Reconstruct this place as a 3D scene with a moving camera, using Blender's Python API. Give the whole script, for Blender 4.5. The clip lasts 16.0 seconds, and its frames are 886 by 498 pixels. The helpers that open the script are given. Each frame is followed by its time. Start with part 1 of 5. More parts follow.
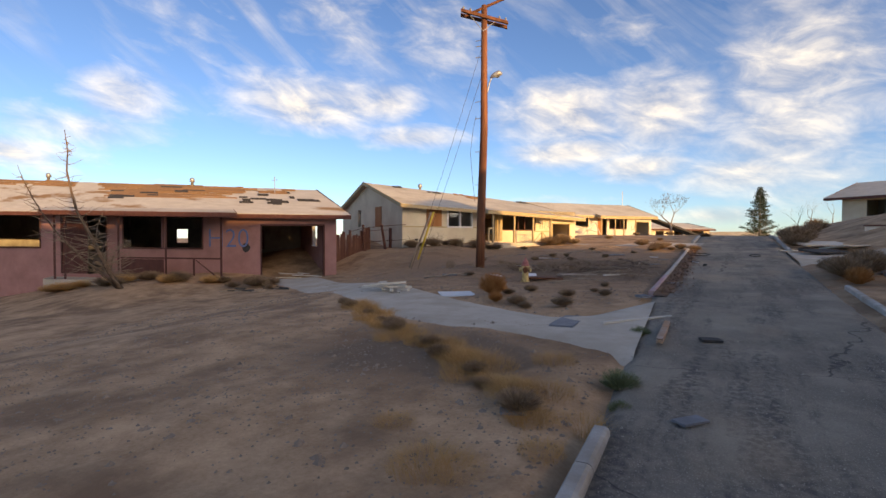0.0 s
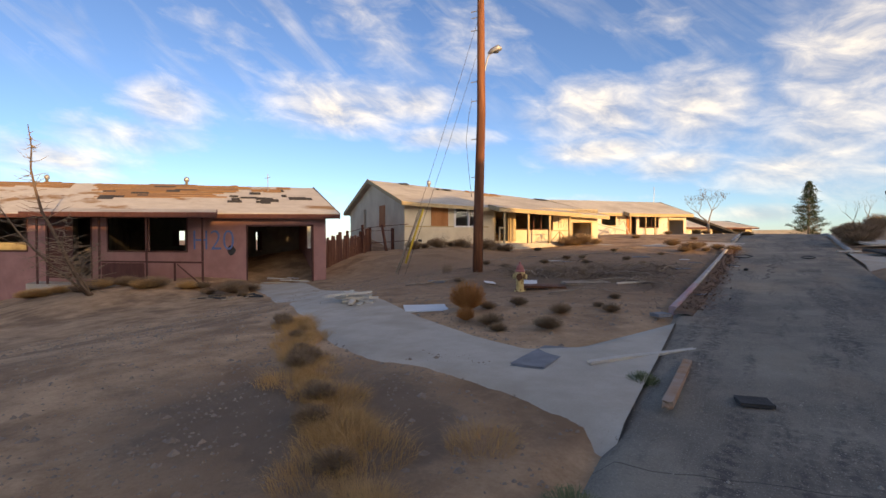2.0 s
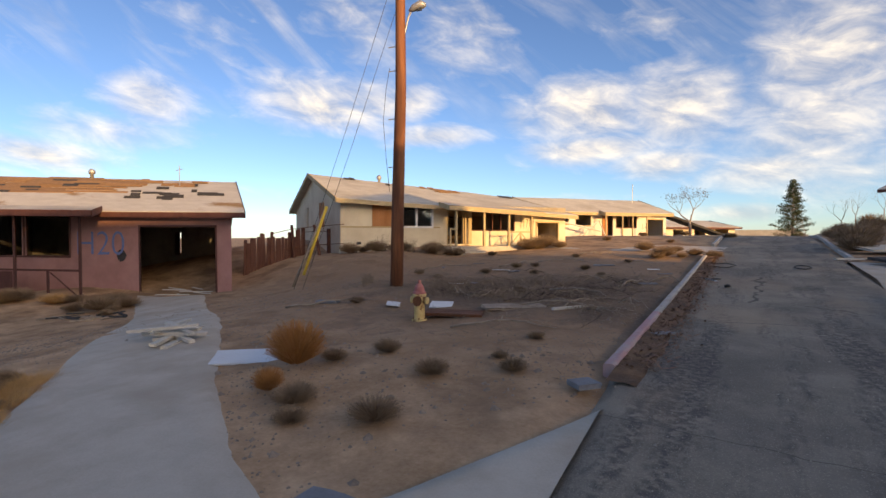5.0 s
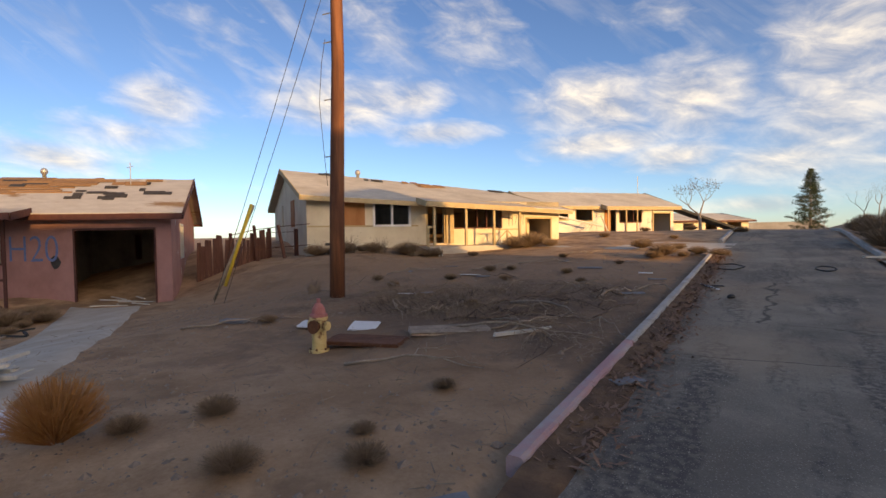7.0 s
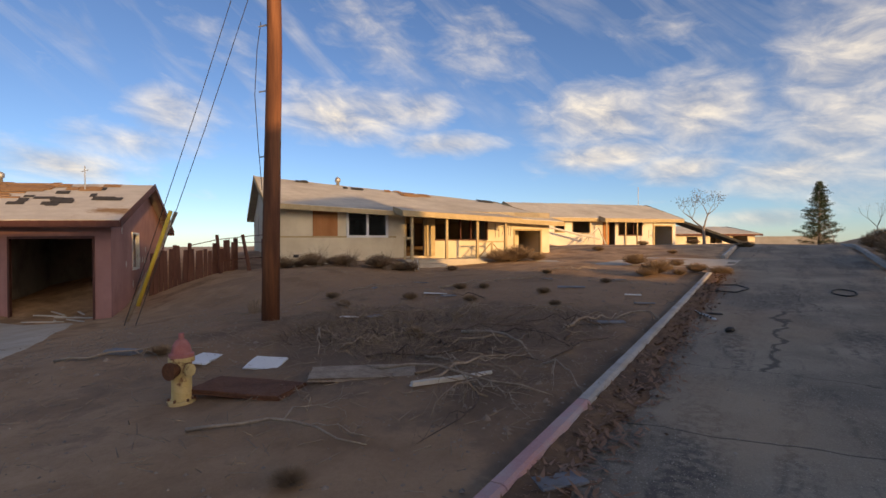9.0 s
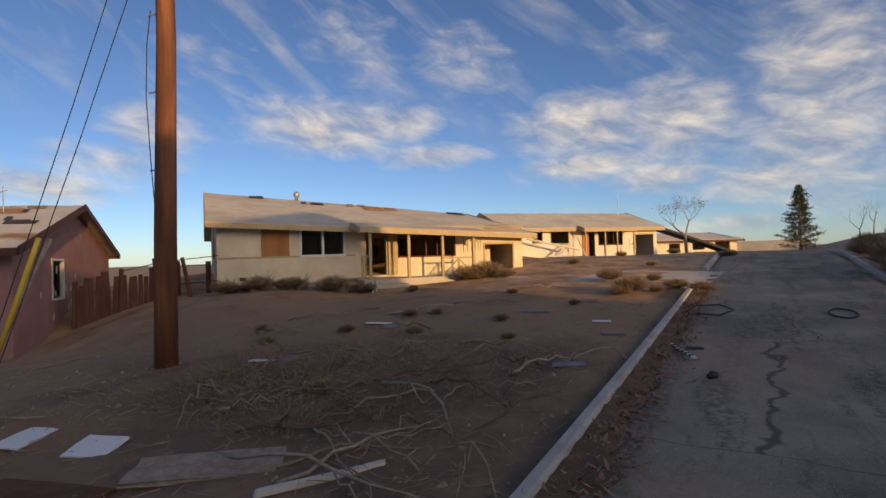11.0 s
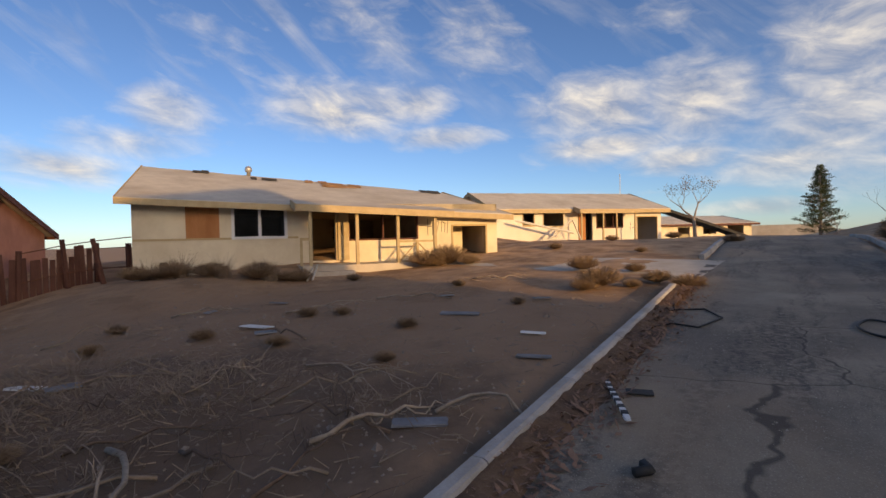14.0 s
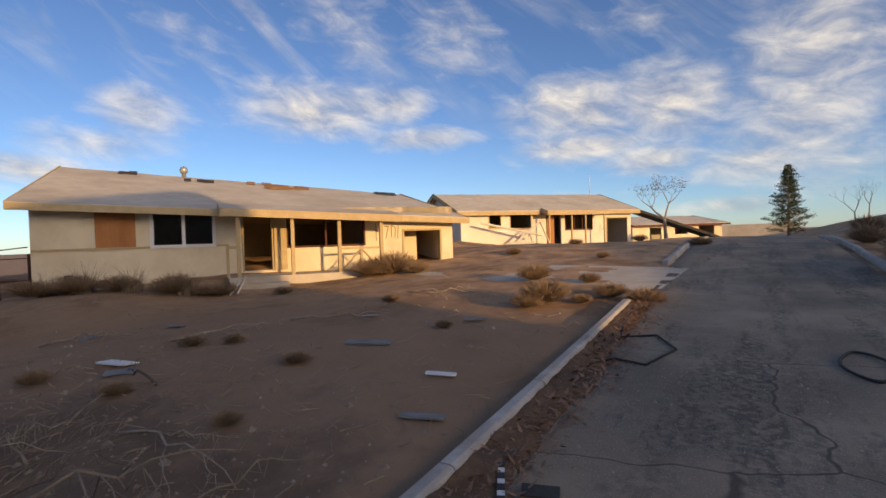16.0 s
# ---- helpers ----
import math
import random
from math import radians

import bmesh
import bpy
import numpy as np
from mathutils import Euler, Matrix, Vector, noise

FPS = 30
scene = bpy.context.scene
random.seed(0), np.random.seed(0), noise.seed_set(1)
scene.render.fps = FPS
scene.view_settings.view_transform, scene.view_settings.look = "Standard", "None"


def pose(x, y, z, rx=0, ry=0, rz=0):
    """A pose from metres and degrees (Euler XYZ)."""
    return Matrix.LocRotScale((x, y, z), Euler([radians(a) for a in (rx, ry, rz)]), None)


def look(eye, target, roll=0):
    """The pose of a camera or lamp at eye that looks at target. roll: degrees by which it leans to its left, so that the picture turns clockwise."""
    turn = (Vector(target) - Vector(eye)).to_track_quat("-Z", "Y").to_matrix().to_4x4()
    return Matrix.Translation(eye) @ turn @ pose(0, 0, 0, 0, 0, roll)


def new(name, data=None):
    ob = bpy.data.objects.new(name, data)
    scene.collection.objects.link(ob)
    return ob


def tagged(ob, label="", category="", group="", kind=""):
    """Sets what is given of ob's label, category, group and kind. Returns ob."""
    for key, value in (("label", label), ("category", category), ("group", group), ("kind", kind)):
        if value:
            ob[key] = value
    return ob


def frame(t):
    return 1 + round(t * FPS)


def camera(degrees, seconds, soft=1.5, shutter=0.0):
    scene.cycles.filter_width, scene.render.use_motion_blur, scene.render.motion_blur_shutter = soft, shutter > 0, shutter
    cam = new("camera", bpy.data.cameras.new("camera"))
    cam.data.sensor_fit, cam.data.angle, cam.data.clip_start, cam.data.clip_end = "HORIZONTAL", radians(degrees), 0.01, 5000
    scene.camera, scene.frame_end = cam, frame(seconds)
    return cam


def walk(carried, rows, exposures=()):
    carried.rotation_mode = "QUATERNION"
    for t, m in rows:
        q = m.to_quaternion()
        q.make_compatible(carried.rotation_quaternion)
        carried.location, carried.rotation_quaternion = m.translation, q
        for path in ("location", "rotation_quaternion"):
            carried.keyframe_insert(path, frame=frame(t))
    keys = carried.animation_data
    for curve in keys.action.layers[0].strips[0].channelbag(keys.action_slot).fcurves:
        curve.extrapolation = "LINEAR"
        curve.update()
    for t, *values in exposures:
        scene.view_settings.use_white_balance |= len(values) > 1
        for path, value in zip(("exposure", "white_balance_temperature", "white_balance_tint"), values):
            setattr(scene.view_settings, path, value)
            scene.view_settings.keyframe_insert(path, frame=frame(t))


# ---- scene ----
cam = camera(85.34, 16.0)
PATH = [
    (0, pose(-0.110, 0.054, 1.620, 88.65, -0.29, 30.15)),
    (0.5, pose(-0.153, 0.680, 1.632, 88.45, 1.59, 31.73)),
    (1, pose(-0.167, 1.295, 1.632, 88.74, -0.85, 34.93)),
    (1.5, pose(-0.148, 1.941, 1.624, 88.36, -1.20, 34.20)),
    (2, pose(-0.157, 2.624, 1.624, 88.71, 0.05, 33.87)),
    (2.5, pose(-0.157, 3.297, 1.634, 87.44, 0.12, 33.09)),
    (3, pose(-0.154, 3.928, 1.656, 88.57, -0.07, 31.14)),
    (5.5, pose(-0.243, 6.857, 1.827, 88.31, -0.46, 33.01)),
    (6, pose(-0.202, 7.471, 1.847, 87.89, -1.48, 32.90)),
    (6.5, pose(-0.167, 8.064, 1.864, 88.07, -1.75, 32.73)),
    (7, pose(-0.145, 8.623, 1.884, 88.11, 0.77, 33.71)),
    (7.5, pose(-0.156, 9.135, 1.879, 87.38, 0.29, 34.99)),
    (8, pose(-0.137, 9.572, 1.868, 87.41, 0.70, 33.94)),
    (10.5, look((-0.156, 11.614, 2.083), (-1.305, 13.248, 2.172), 0.6)),
    (11, look((-0.196, 12.043, 2.109), (-1.278, 13.724, 2.135), -1.7)),
    (11.5, look((-0.148, 12.543, 2.125), (-1.211, 14.237, 2.105), -1.0)),
    (12, look((-0.067, 13.073, 2.118), (-1.115, 14.776, 2.059), -0.8)),
    (12.5, look((-0.026, 13.597, 2.102), (-1.092, 15.288, 2.061), 0.2)),
    (13, look((-0.035, 14.112, 2.091), (-1.127, 15.788, 2.057), -0.2)),
    (13.5, look((-0.054, 14.551, 2.086), (-1.137, 16.231, 2.026), -3.1)),
    (14, look((0.002, 14.964, 2.087), (-1.124, 16.616, 2.041), -1.3)),
    (14.5, look((0.002, 15.392, 2.114), (-1.084, 17.071, 2.071), -0.1)),
    (15, look((0.029, 15.817, 2.154), (-1.078, 17.481, 2.094), 0.0)),
    (15.5, look((0.049, 16.176, 2.183), (-1.023, 17.863, 2.127), -0.8)),
    (16, look((0.079, 16.524, 2.207), (-0.976, 18.222, 2.163), -1.8)),
]
EXPOSURES = [(0, .62, 7450, 10), (3, .62, 7450, 10), (8, .36, 7500, 10), (10.5, -.02, 7050, 10), (11, -.08, 7050, 10), (12.5, .1, 7000, 10), (16, .12, 6950, 10)]
walk(cam, PATH, EXPOSURES)
# ---- world, sun ----
SUN = Vector((1.0, -0.42, 0.155)).normalized()
sun_data = bpy.data.lights.new("sun", "SUN")
sun_data.energy, sun_data.angle, sun_data.color = 4.2, radians(0.6), (1.0, 0.62, 0.27)
sun = new("sun", sun_data)
sun.rotation_euler = SUN.to_track_quat("Z", "Y").to_euler()

world = bpy.data.worlds.new("sky")
scene.world = world
world.use_nodes = True
WT = world.node_tree
WT.nodes.clear()


def wn(kind, **kw):
    n = WT.nodes.new(kind)
    for k, val in kw.items():
        if k == "op":
            n.operation = val
    return n


def wmath(op, a, b=None, clamp=False):
    n = WT.nodes.new("ShaderNodeMath")
    n.operation, n.use_clamp = op, clamp
    for i, src in enumerate((a, b)):
        if src is None:
            continue
        if isinstance(src, (int, float)):
            n.inputs[i].default_value = src
        else:
            WT.links.new(src, n.inputs[i])
    return n.outputs[0]


def build_sky():
    sky = WT.nodes.new("ShaderNodeTexSky")
    sky.sky_type, sky.sun_disc = "NISHITA", False
    sky.sun_elevation, sky.sun_rotation = radians(20), math.atan2(SUN.x, SUN.y)
    sky.altitude, sky.air_density, sky.dust_density, sky.ozone_density = 900, 1.0, 0.3, 2.5
    tc = WT.nodes.new("ShaderNodeTexCoord")
    sep = WT.nodes.new("ShaderNodeSeparateXYZ")
    WT.links.new(tc.outputs["Generated"], sep.inputs[0])
    X, Y, Z = sep.outputs
    az = wmath("MULTIPLY", wmath("ARCTAN2", X, Y), 180 / math.pi)
    el = wmath("MULTIPLY", wmath("ARCSINE", Z), 180 / math.pi)
    comb = WT.nodes.new("ShaderNodeCombineXYZ")
    # wisps lean: shear azimuth by elevation
    WT.links.new(wmath("ADD", wmath("MULTIPLY", az, 0.085), wmath("MULTIPLY", el, 0.06)), comb.inputs[0])
    WT.links.new(wmath("MULTIPLY", el, 0.17), comb.inputs[1])

    def noise_out(scale, detail, rough, dist, loc=0.0):
        n = WT.nodes.new("ShaderNodeTexNoise")
        mp = WT.nodes.new("ShaderNodeMapping")
        mp.inputs[1].default_value = (loc, loc * 0.7, 0)
        WT.links.new(comb.outputs[0], mp.inputs[0])
        WT.links.new(mp.outputs[0], n.inputs["Vector"])
        n.inputs["Scale"].default_value, n.inputs["Detail"].default_value = scale, detail
        n.inputs["Roughness"].default_value, n.inputs["Distortion"].default_value = rough, dist
        return n.outputs[0]
    big = noise_out(0.75, 8, 0.55, 0.5)
    fine = noise_out(2.6, 9, 0.6, 0.4, 3.1)
    CLOUDS = [(-44, 15.2, 11, 3.4, 1.0), (-37, 15.6, 5, 3.0, .9), (-16.5, 13.6, 10, 4.6, .95), (-6, 14.0, 8, 5.0, .95),
              (-33, 11.8, 8, 1.6, .95), (-15.5, 9.8, 9, 2.2, 1.0), (-8.5, 7.8, 6, 1.9, 1.0), (-64, 13.8, 5, 3.0, .95),
              (-68, 10, 8, 2.4, .75), (-72, 7.5, 7, 2.0, .9), (6, 12.5, 9, 11, .95), (2, 6.4, 8, 2.4, .9),
              (0, 2.4, 7, 1.2, .9), (-42, 22, 8, 6, .5), (-30, 22, 9, 6, .5), (-58, 21, 8, 5, .45), (-10, 22, 8, 3, .4), (-50, 5.0, 14, 1.2, .4), (-14, 4.4, 12, .8, .4),
              (40, 16, 25, 9, .8), (90, 18, 40, 16, 1.0), (150, 18, 30, 8, .7), (-120, 20, 30, 8, .6), (-150, 15, 30, 8, .6)]
    total = None
    for a0, e0, w, h, s in CLOUDS:
        u = wmath("DIVIDE", wmath("SUBTRACT", az, a0), w)
        q = wmath("DIVIDE", wmath("SUBTRACT", el, e0), h)
        r2 = wmath("ADD", wmath("MULTIPLY", u, u), wmath("MULTIPLY", q, q))
        g = wmath("MULTIPLY", wmath("POWER", 2.718, wmath("MULTIPLY", r2, -0.9)), s)
        total = g if total is None else wmath("MAXIMUM", total, g)
    mixn = wmath("ADD", wmath("MULTIPLY", big, 0.62), wmath("MULTIPLY", fine, 0.38))
    dens = wmath("ADD", wmath("MULTIPLY", total, 0.85), wmath("MULTIPLY", wmath("SUBTRACT", mixn, 0.5), 1.6))
    dens = wmath("MULTIPLY", wmath("SUBTRACT", dens, 0.26), 1.5, True)
    dens = wmath("MULTIPLY", dens, 0.93)
    # high thin streaks that fan down to the right
    st = WT.nodes.new("ShaderNodeCombineXYZ")
    WT.links.new(wmath("ADD", wmath("MULTIPLY", az, 0.16), wmath("MULTIPLY", el, 0.20)), st.inputs[0])
    WT.links.new(wmath("SUBTRACT", wmath("MULTIPLY", el, 0.035), wmath("MULTIPLY", az, 0.02)), st.inputs[1])
    sn = WT.nodes.new("ShaderNodeTexNoise")
    WT.links.new(st.outputs[0], sn.inputs["Vector"])
    sn.inputs["Scale"].default_value, sn.inputs["Detail"].default_value = 1.1, 7
    sn.inputs["Roughness"].default_value, sn.inputs["Distortion"].default_value = 0.55, 0.7
    thin = wmath("MULTIPLY", wmath("SUBTRACT", sn.outputs[0], 0.47), 2.6, True)
    high = wmath("MULTIPLY", wmath("SUBTRACT", el, 11.0), 0.12, True)
    dens = wmath("MAXIMUM", dens, wmath("MULTIPLY", wmath("MULTIPLY", thin, high), 0.55))
    # cloud tone: warm white where thick, bluish grey in the hollows
    ramp = WT.nodes.new("ShaderNodeValToRGB")
    ramp.color_ramp.elements[0].position, ramp.color_ramp.elements[0].color = 0.36, (0.42, 0.45, 0.55, 1)
    ramp.color_ramp.elements[1].position, ramp.color_ramp.elements[1].color = 0.66, (1.0, 0.93, 0.84, 1)
    WT.links.new(fine, ramp.inputs[0])
    skyb = WT.nodes.new("ShaderNodeBackground")
    tone = WT.nodes.new("ShaderNodeMix")
    tone.data_type, tone.blend_type = "RGBA", "MULTIPLY"
    tone.inputs[0].default_value = 1.0
    tone.inputs[7].default_value = (0.74, 0.89, 1.15, 1)
    WT.links.new(sky.outputs[0], tone.inputs[6])
    WT.links.new(tone.outputs[2], skyb.inputs[0])
    skyb.inputs[1].default_value = 0.108
    cb = WT.nodes.new("ShaderNodeBackground")
    WT.links.new(ramp.outputs[0], cb.inputs[0])
    # unseen clouds round the low sun, boosted and warmed to light the ground
    dot = WT.nodes.new("ShaderNodeVectorMath")
    dot.operation = "DOT_PRODUCT"
    WT.links.new(tc.outputs["Generated"], dot.inputs[0])
    dot.inputs[1].default_value = SUN
    glow = wmath("POWER", wmath("MAXIMUM", dot.outputs["Value"], 0.0), 5.0)
    warm = WT.nodes.new("ShaderNodeMix")
    warm.data_type = "RGBA"
    WT.links.new(glow, warm.inputs[0])
    WT.links.new(ramp.outputs[0], warm.inputs[6])
    warm.inputs[7].default_value = (1.0, 0.72, 0.42, 1)
    WT.links.new(warm.outputs[2], cb.inputs[0])
    WT.links.new(wmath("ADD", 0.86, wmath("MULTIPLY", glow, 7.0)), cb.inputs[1])
    mx = WT.nodes.new("ShaderNodeMixShader")
    WT.links.new(dens, mx.inputs[0])
    WT.links.new(skyb.outputs[0], mx.inputs[1])
    WT.links.new(cb.outputs[0], mx.inputs[2])
    out = WT.nodes.new("ShaderNodeOutputWorld")
    WT.links.new(mx.outputs[0], out.inputs[0])


build_sky()


# ---- materials ----
def mat(name, c1, c2, scale=3.0, rough=0.85, bump=0.3, fine=40.0, metal=0.0, c3=None, big=0.4, stretch=(1, 1, 1), cover=0.45, soft=0.12):
    """Two scales of variation in world metres: c1-c2 by grain, c3 as larger patches."""
    m = bpy.data.materials.new(name)
    m.use_nodes = True
    T = m.node_tree
    b = T.nodes["Principled BSDF"]
    geo = T.nodes.new("ShaderNodeNewGeometry")
    mp = T.nodes.new("ShaderNodeMapping")
    mp.inputs["Scale"].default_value = stretch
    T.links.new(geo.outputs["Position"], mp.inputs[0])

    def nz(sc, det=6, ro=0.6):
        n = T.nodes.new("ShaderNodeTexNoise")
        n.inputs["Scale"].default_value, n.inputs["Detail"].default_value, n.inputs["Roughness"].default_value = sc, det, ro
        T.links.new(mp.outputs[0], n.inputs["Vector"])
        return n.outputs[0]

    def mixc(f, a, bb):
        n = T.nodes.new("ShaderNodeMix")
        n.data_type = "RGBA"
        T.links.new(f, n.inputs[0])
        for sock, src in ((n.inputs[6], a), (n.inputs[7], bb)):
            if isinstance(src, tuple):
                sock.default_value = (*src, 1)
            else:
                T.links.new(src, sock)
        return n.outputs[2]

    def ramp(f, lo, hi):
        n = T.nodes.new("ShaderNodeMapRange")
        T.links.new(f, n.inputs[0])
        n.inputs[1].default_value, n.inputs[2].default_value = lo, hi
        return n.outputs[0]
    f1 = nz(scale)
    f2 = nz(fine, 4, 0.7)
    add = T.nodes.new("ShaderNodeMath")
    add.operation = "MULTIPLY_ADD"
    T.links.new(f2, add.inputs[0])
    add.inputs[1].default_value = 0.5
    T.links.new(f1, add.inputs[2])
    col = mixc(ramp(add.outputs[0], 0.55, 0.95), c1, c2)
    if c3:
        col = mixc(ramp(nz(big, 7, 0.62), cover + soft, cover - soft), col, c3)
    info = T.nodes.new("ShaderNodeObjectInfo")
    hsv = T.nodes.new("ShaderNodeHueSaturation")
    T.links.new(ramp(info.outputs["Random"], -0.1, 1.1), hsv.inputs["Fac"])
    hsv.inputs["Value"].default_value = 0.88
    T.links.new(col, hsv.inputs["Color"])
    T.links.new(hsv.outputs[0], b.inputs["Base Color"])
    b.inputs["Roughness"].default_value, b.inputs["Metallic"].default_value = rough, metal
    b.inputs["Specular IOR Level"].default_value = 0.25
    if bump:
        bn = T.nodes.new("ShaderNodeBump")
        bn.inputs["Strength"].default_value, bn.inputs["Distance"].default_value = bump, 0.02
        T.links.new(add.outputs[0], bn.inputs["Height"])
        T.links.new(bn.outputs[0], b.inputs["Normal"])
    return m


def road_mat():
    """Worn asphalt: pale grit, dark worn streaks along the street, cracks mostly across it."""
    m = mat("asphalt", (0.17, 0.148, 0.115), (0.32, 0.278, 0.215), 1.2, 0.9, 1.0, 55, c3=(0.15, 0.13, 0.108), big=0.7, cover=0.4, soft=.15)
    T = m.node_tree
    b = T.nodes["Principled BSDF"]
    geo = T.nodes.new("ShaderNodeNewGeometry")

    def tex(kind, scale, stretch, warp=0.0):
        mp = T.nodes.new("ShaderNodeMapping")
        mp.inputs["Scale"].default_value = stretch
        T.links.new(geo.outputs["Position"], mp.inputs[0])
        vec = mp.outputs[0]
        if warp:
            wn_ = T.nodes.new("ShaderNodeTexNoise")
            wn_.inputs["Scale"].default_value, wn_.inputs["Detail"].default_value = 2.6, 2
            T.links.new(geo.outputs["Position"], wn_.inputs["Vector"])
            vm = T.nodes.new("ShaderNodeVectorMath")
            vm.operation = "MULTIPLY_ADD"
            T.links.new(wn_.outputs["Color"], vm.inputs[0])
            vm.inputs[1].default_value = (warp, warp, 0)
            T.links.new(vec, vm.inputs[2])
            vec = vm.outputs[0]
        n = T.nodes.new(kind)
        n.inputs["Scale"].default_value = scale
        T.links.new(vec, n.inputs["Vector"])
        return n

    def span(sock, lo, hi):
        n = T.nodes.new("ShaderNodeMapRange")
        n.inputs[1].default_value, n.inputs[2].default_value = lo, hi
        T.links.new(sock, n.inputs[0])
        return n.outputs[0]

    def over(fac, under, colour):
        n = T.nodes.new("ShaderNodeMix")
        n.data_type = "RGBA"
        T.links.new(fac, n.inputs[0])
        T.links.new(under, n.inputs[6])
        n.inputs[7].default_value = (*colour, 1)
        return n.outputs[2]

    def times(a, k):
        n = T.nodes.new("ShaderNodeMath")
        n.operation = "MULTIPLY"
        T.links.new(a, n.inputs[0])
        if isinstance(k, float):
            n.inputs[1].default_value = k
        else:
            T.links.new(k, n.inputs[1])
        return n.outputs[0]
    col = b.inputs["Base Color"].links[0].from_socket
    streak = tex("ShaderNodeTexNoise", 1.0, (1.6, .22, 1), .25)
    streak.inputs["Detail"].default_value = 9
    streak.inputs["Roughness"].default_value = .72
    ragged = tex("ShaderNodeTexNoise", 16.0, (1, 1, 1))
    ragged.inputs["Detail"].default_value = 5
    worn = times(span(streak.outputs[0], .48, .58), span(ragged.outputs[0], .38, .56))
    col = over(times(worn, .75), col, (0.075, 0.066, 0.06))
    grit = tex("ShaderNodeTexVoronoi", 55.0, (1, 1, 1))
    col = over(times(span(grit.outputs["Distance"], .30, .12), .6), col, (0.42, 0.37, 0.30))
    sand = tex("ShaderNodeTexNoise", .55, (1, .6, 1), .3)
    sand.inputs["Detail"].default_value = 8
    col = over(times(span(sand.outputs[0], .53, .66), .5), col, (0.36, 0.27, 0.18))
    crack = tex("ShaderNodeTexVoronoi", 1.0, (.10, .30, 1), .045)
    crack.feature = "DISTANCE_TO_EDGE"
    col = over(times(span(crack.outputs["Distance"], .0020, .0007), .75), col, (0.055, 0.048, 0.04))
    T.links.new(col, b.inputs["Base Color"])
    return m


SAND = mat("desert_sand", (0.35, 0.215, 0.115), (0.60, 0.40, 0.235), 1.9, 0.95, 1.0, 26, c3=(0.25, 0.155, 0.088), big=0.7, cover=0.46, soft=.08)


def add_dark_patch(m, centre, radius, colour):
    """A patch of darker ground colour with a ragged edge."""
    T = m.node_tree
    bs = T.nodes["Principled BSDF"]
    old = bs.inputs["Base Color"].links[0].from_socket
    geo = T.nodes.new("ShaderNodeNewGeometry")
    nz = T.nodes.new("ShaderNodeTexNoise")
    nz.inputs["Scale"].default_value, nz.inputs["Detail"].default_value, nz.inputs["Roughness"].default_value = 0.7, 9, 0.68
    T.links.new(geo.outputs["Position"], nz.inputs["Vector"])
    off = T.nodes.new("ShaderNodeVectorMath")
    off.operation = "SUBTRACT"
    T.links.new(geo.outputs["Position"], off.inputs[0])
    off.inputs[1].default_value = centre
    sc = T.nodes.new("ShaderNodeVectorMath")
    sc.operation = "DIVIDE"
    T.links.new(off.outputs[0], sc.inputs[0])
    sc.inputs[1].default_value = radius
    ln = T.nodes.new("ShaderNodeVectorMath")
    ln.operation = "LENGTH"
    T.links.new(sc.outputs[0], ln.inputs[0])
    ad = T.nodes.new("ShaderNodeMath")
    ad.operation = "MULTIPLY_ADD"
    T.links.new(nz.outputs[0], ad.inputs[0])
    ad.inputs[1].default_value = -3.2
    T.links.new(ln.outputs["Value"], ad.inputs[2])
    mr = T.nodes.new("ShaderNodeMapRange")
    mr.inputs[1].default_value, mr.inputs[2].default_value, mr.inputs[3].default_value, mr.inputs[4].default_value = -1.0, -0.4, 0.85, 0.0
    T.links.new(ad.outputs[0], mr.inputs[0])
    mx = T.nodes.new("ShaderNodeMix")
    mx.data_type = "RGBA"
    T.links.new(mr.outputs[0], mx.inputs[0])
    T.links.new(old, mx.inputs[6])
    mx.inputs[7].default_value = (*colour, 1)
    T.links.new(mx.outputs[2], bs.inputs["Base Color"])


# wide patch over the yard, a darker one inside it, one by the driveway
add_dark_patch(SAND, (-5.5, 18.0, 0.6), (9.5, 6.8, 30), (0.25, 0.162, 0.10))
add_dark_patch(SAND, (-4.6, 16.0, 0.6), (3.6, 3.0, 30), (0.13, 0.088, 0.058))
add_dark_patch(SAND, (-3.6, 5.4, 0.1), (1.8, 1.4, 30), (0.15, 0.105, 0.07))
ASPHALT = road_mat()
CONCRETE = mat("concrete", (0.46, 0.405, 0.325), (0.58, 0.52, 0.425), 2.2, 0.9, 0.25, 60, c3=(0.42, 0.345, 0.26), big=0.8, cover=.42)
KERB = mat("kerb_concrete", (0.36, 0.335, 0.30), (0.50, 0.47, 0.43), 4, 0.9, 0.35, 60, c3=(0.30, 0.26, 0.21), big=1.5, cover=.4)
KERB_RED = mat("faded_red_kerb", (0.42, 0.20, 0.20), (0.52, 0.34, 0.33), 5, 0.85, 0.35, 60, c3=(0.47, 0.44, 0.42), big=2.5)
PINK = mat("pink_stucco", (0.35, 0.18, 0.16), (0.44, 0.24, 0.21), 1.5, 0.9, 0.3, 60, c3=(0.30, 0.16, 0.14), big=.9, cover=.4)
CREAM = mat("cream_stucco", (0.66, 0.57, 0.41), (0.74, 0.65, 0.48), 1.2, 0.9, 0.3, 60, c3=(0.60, 0.50, 0.35), big=.6, cover=.42)
WHITEST = mat("pale_stucco", (0.66, 0.60, 0.50), (0.74, 0.68, 0.58), 1.2, 0.9, 0.3, 60)
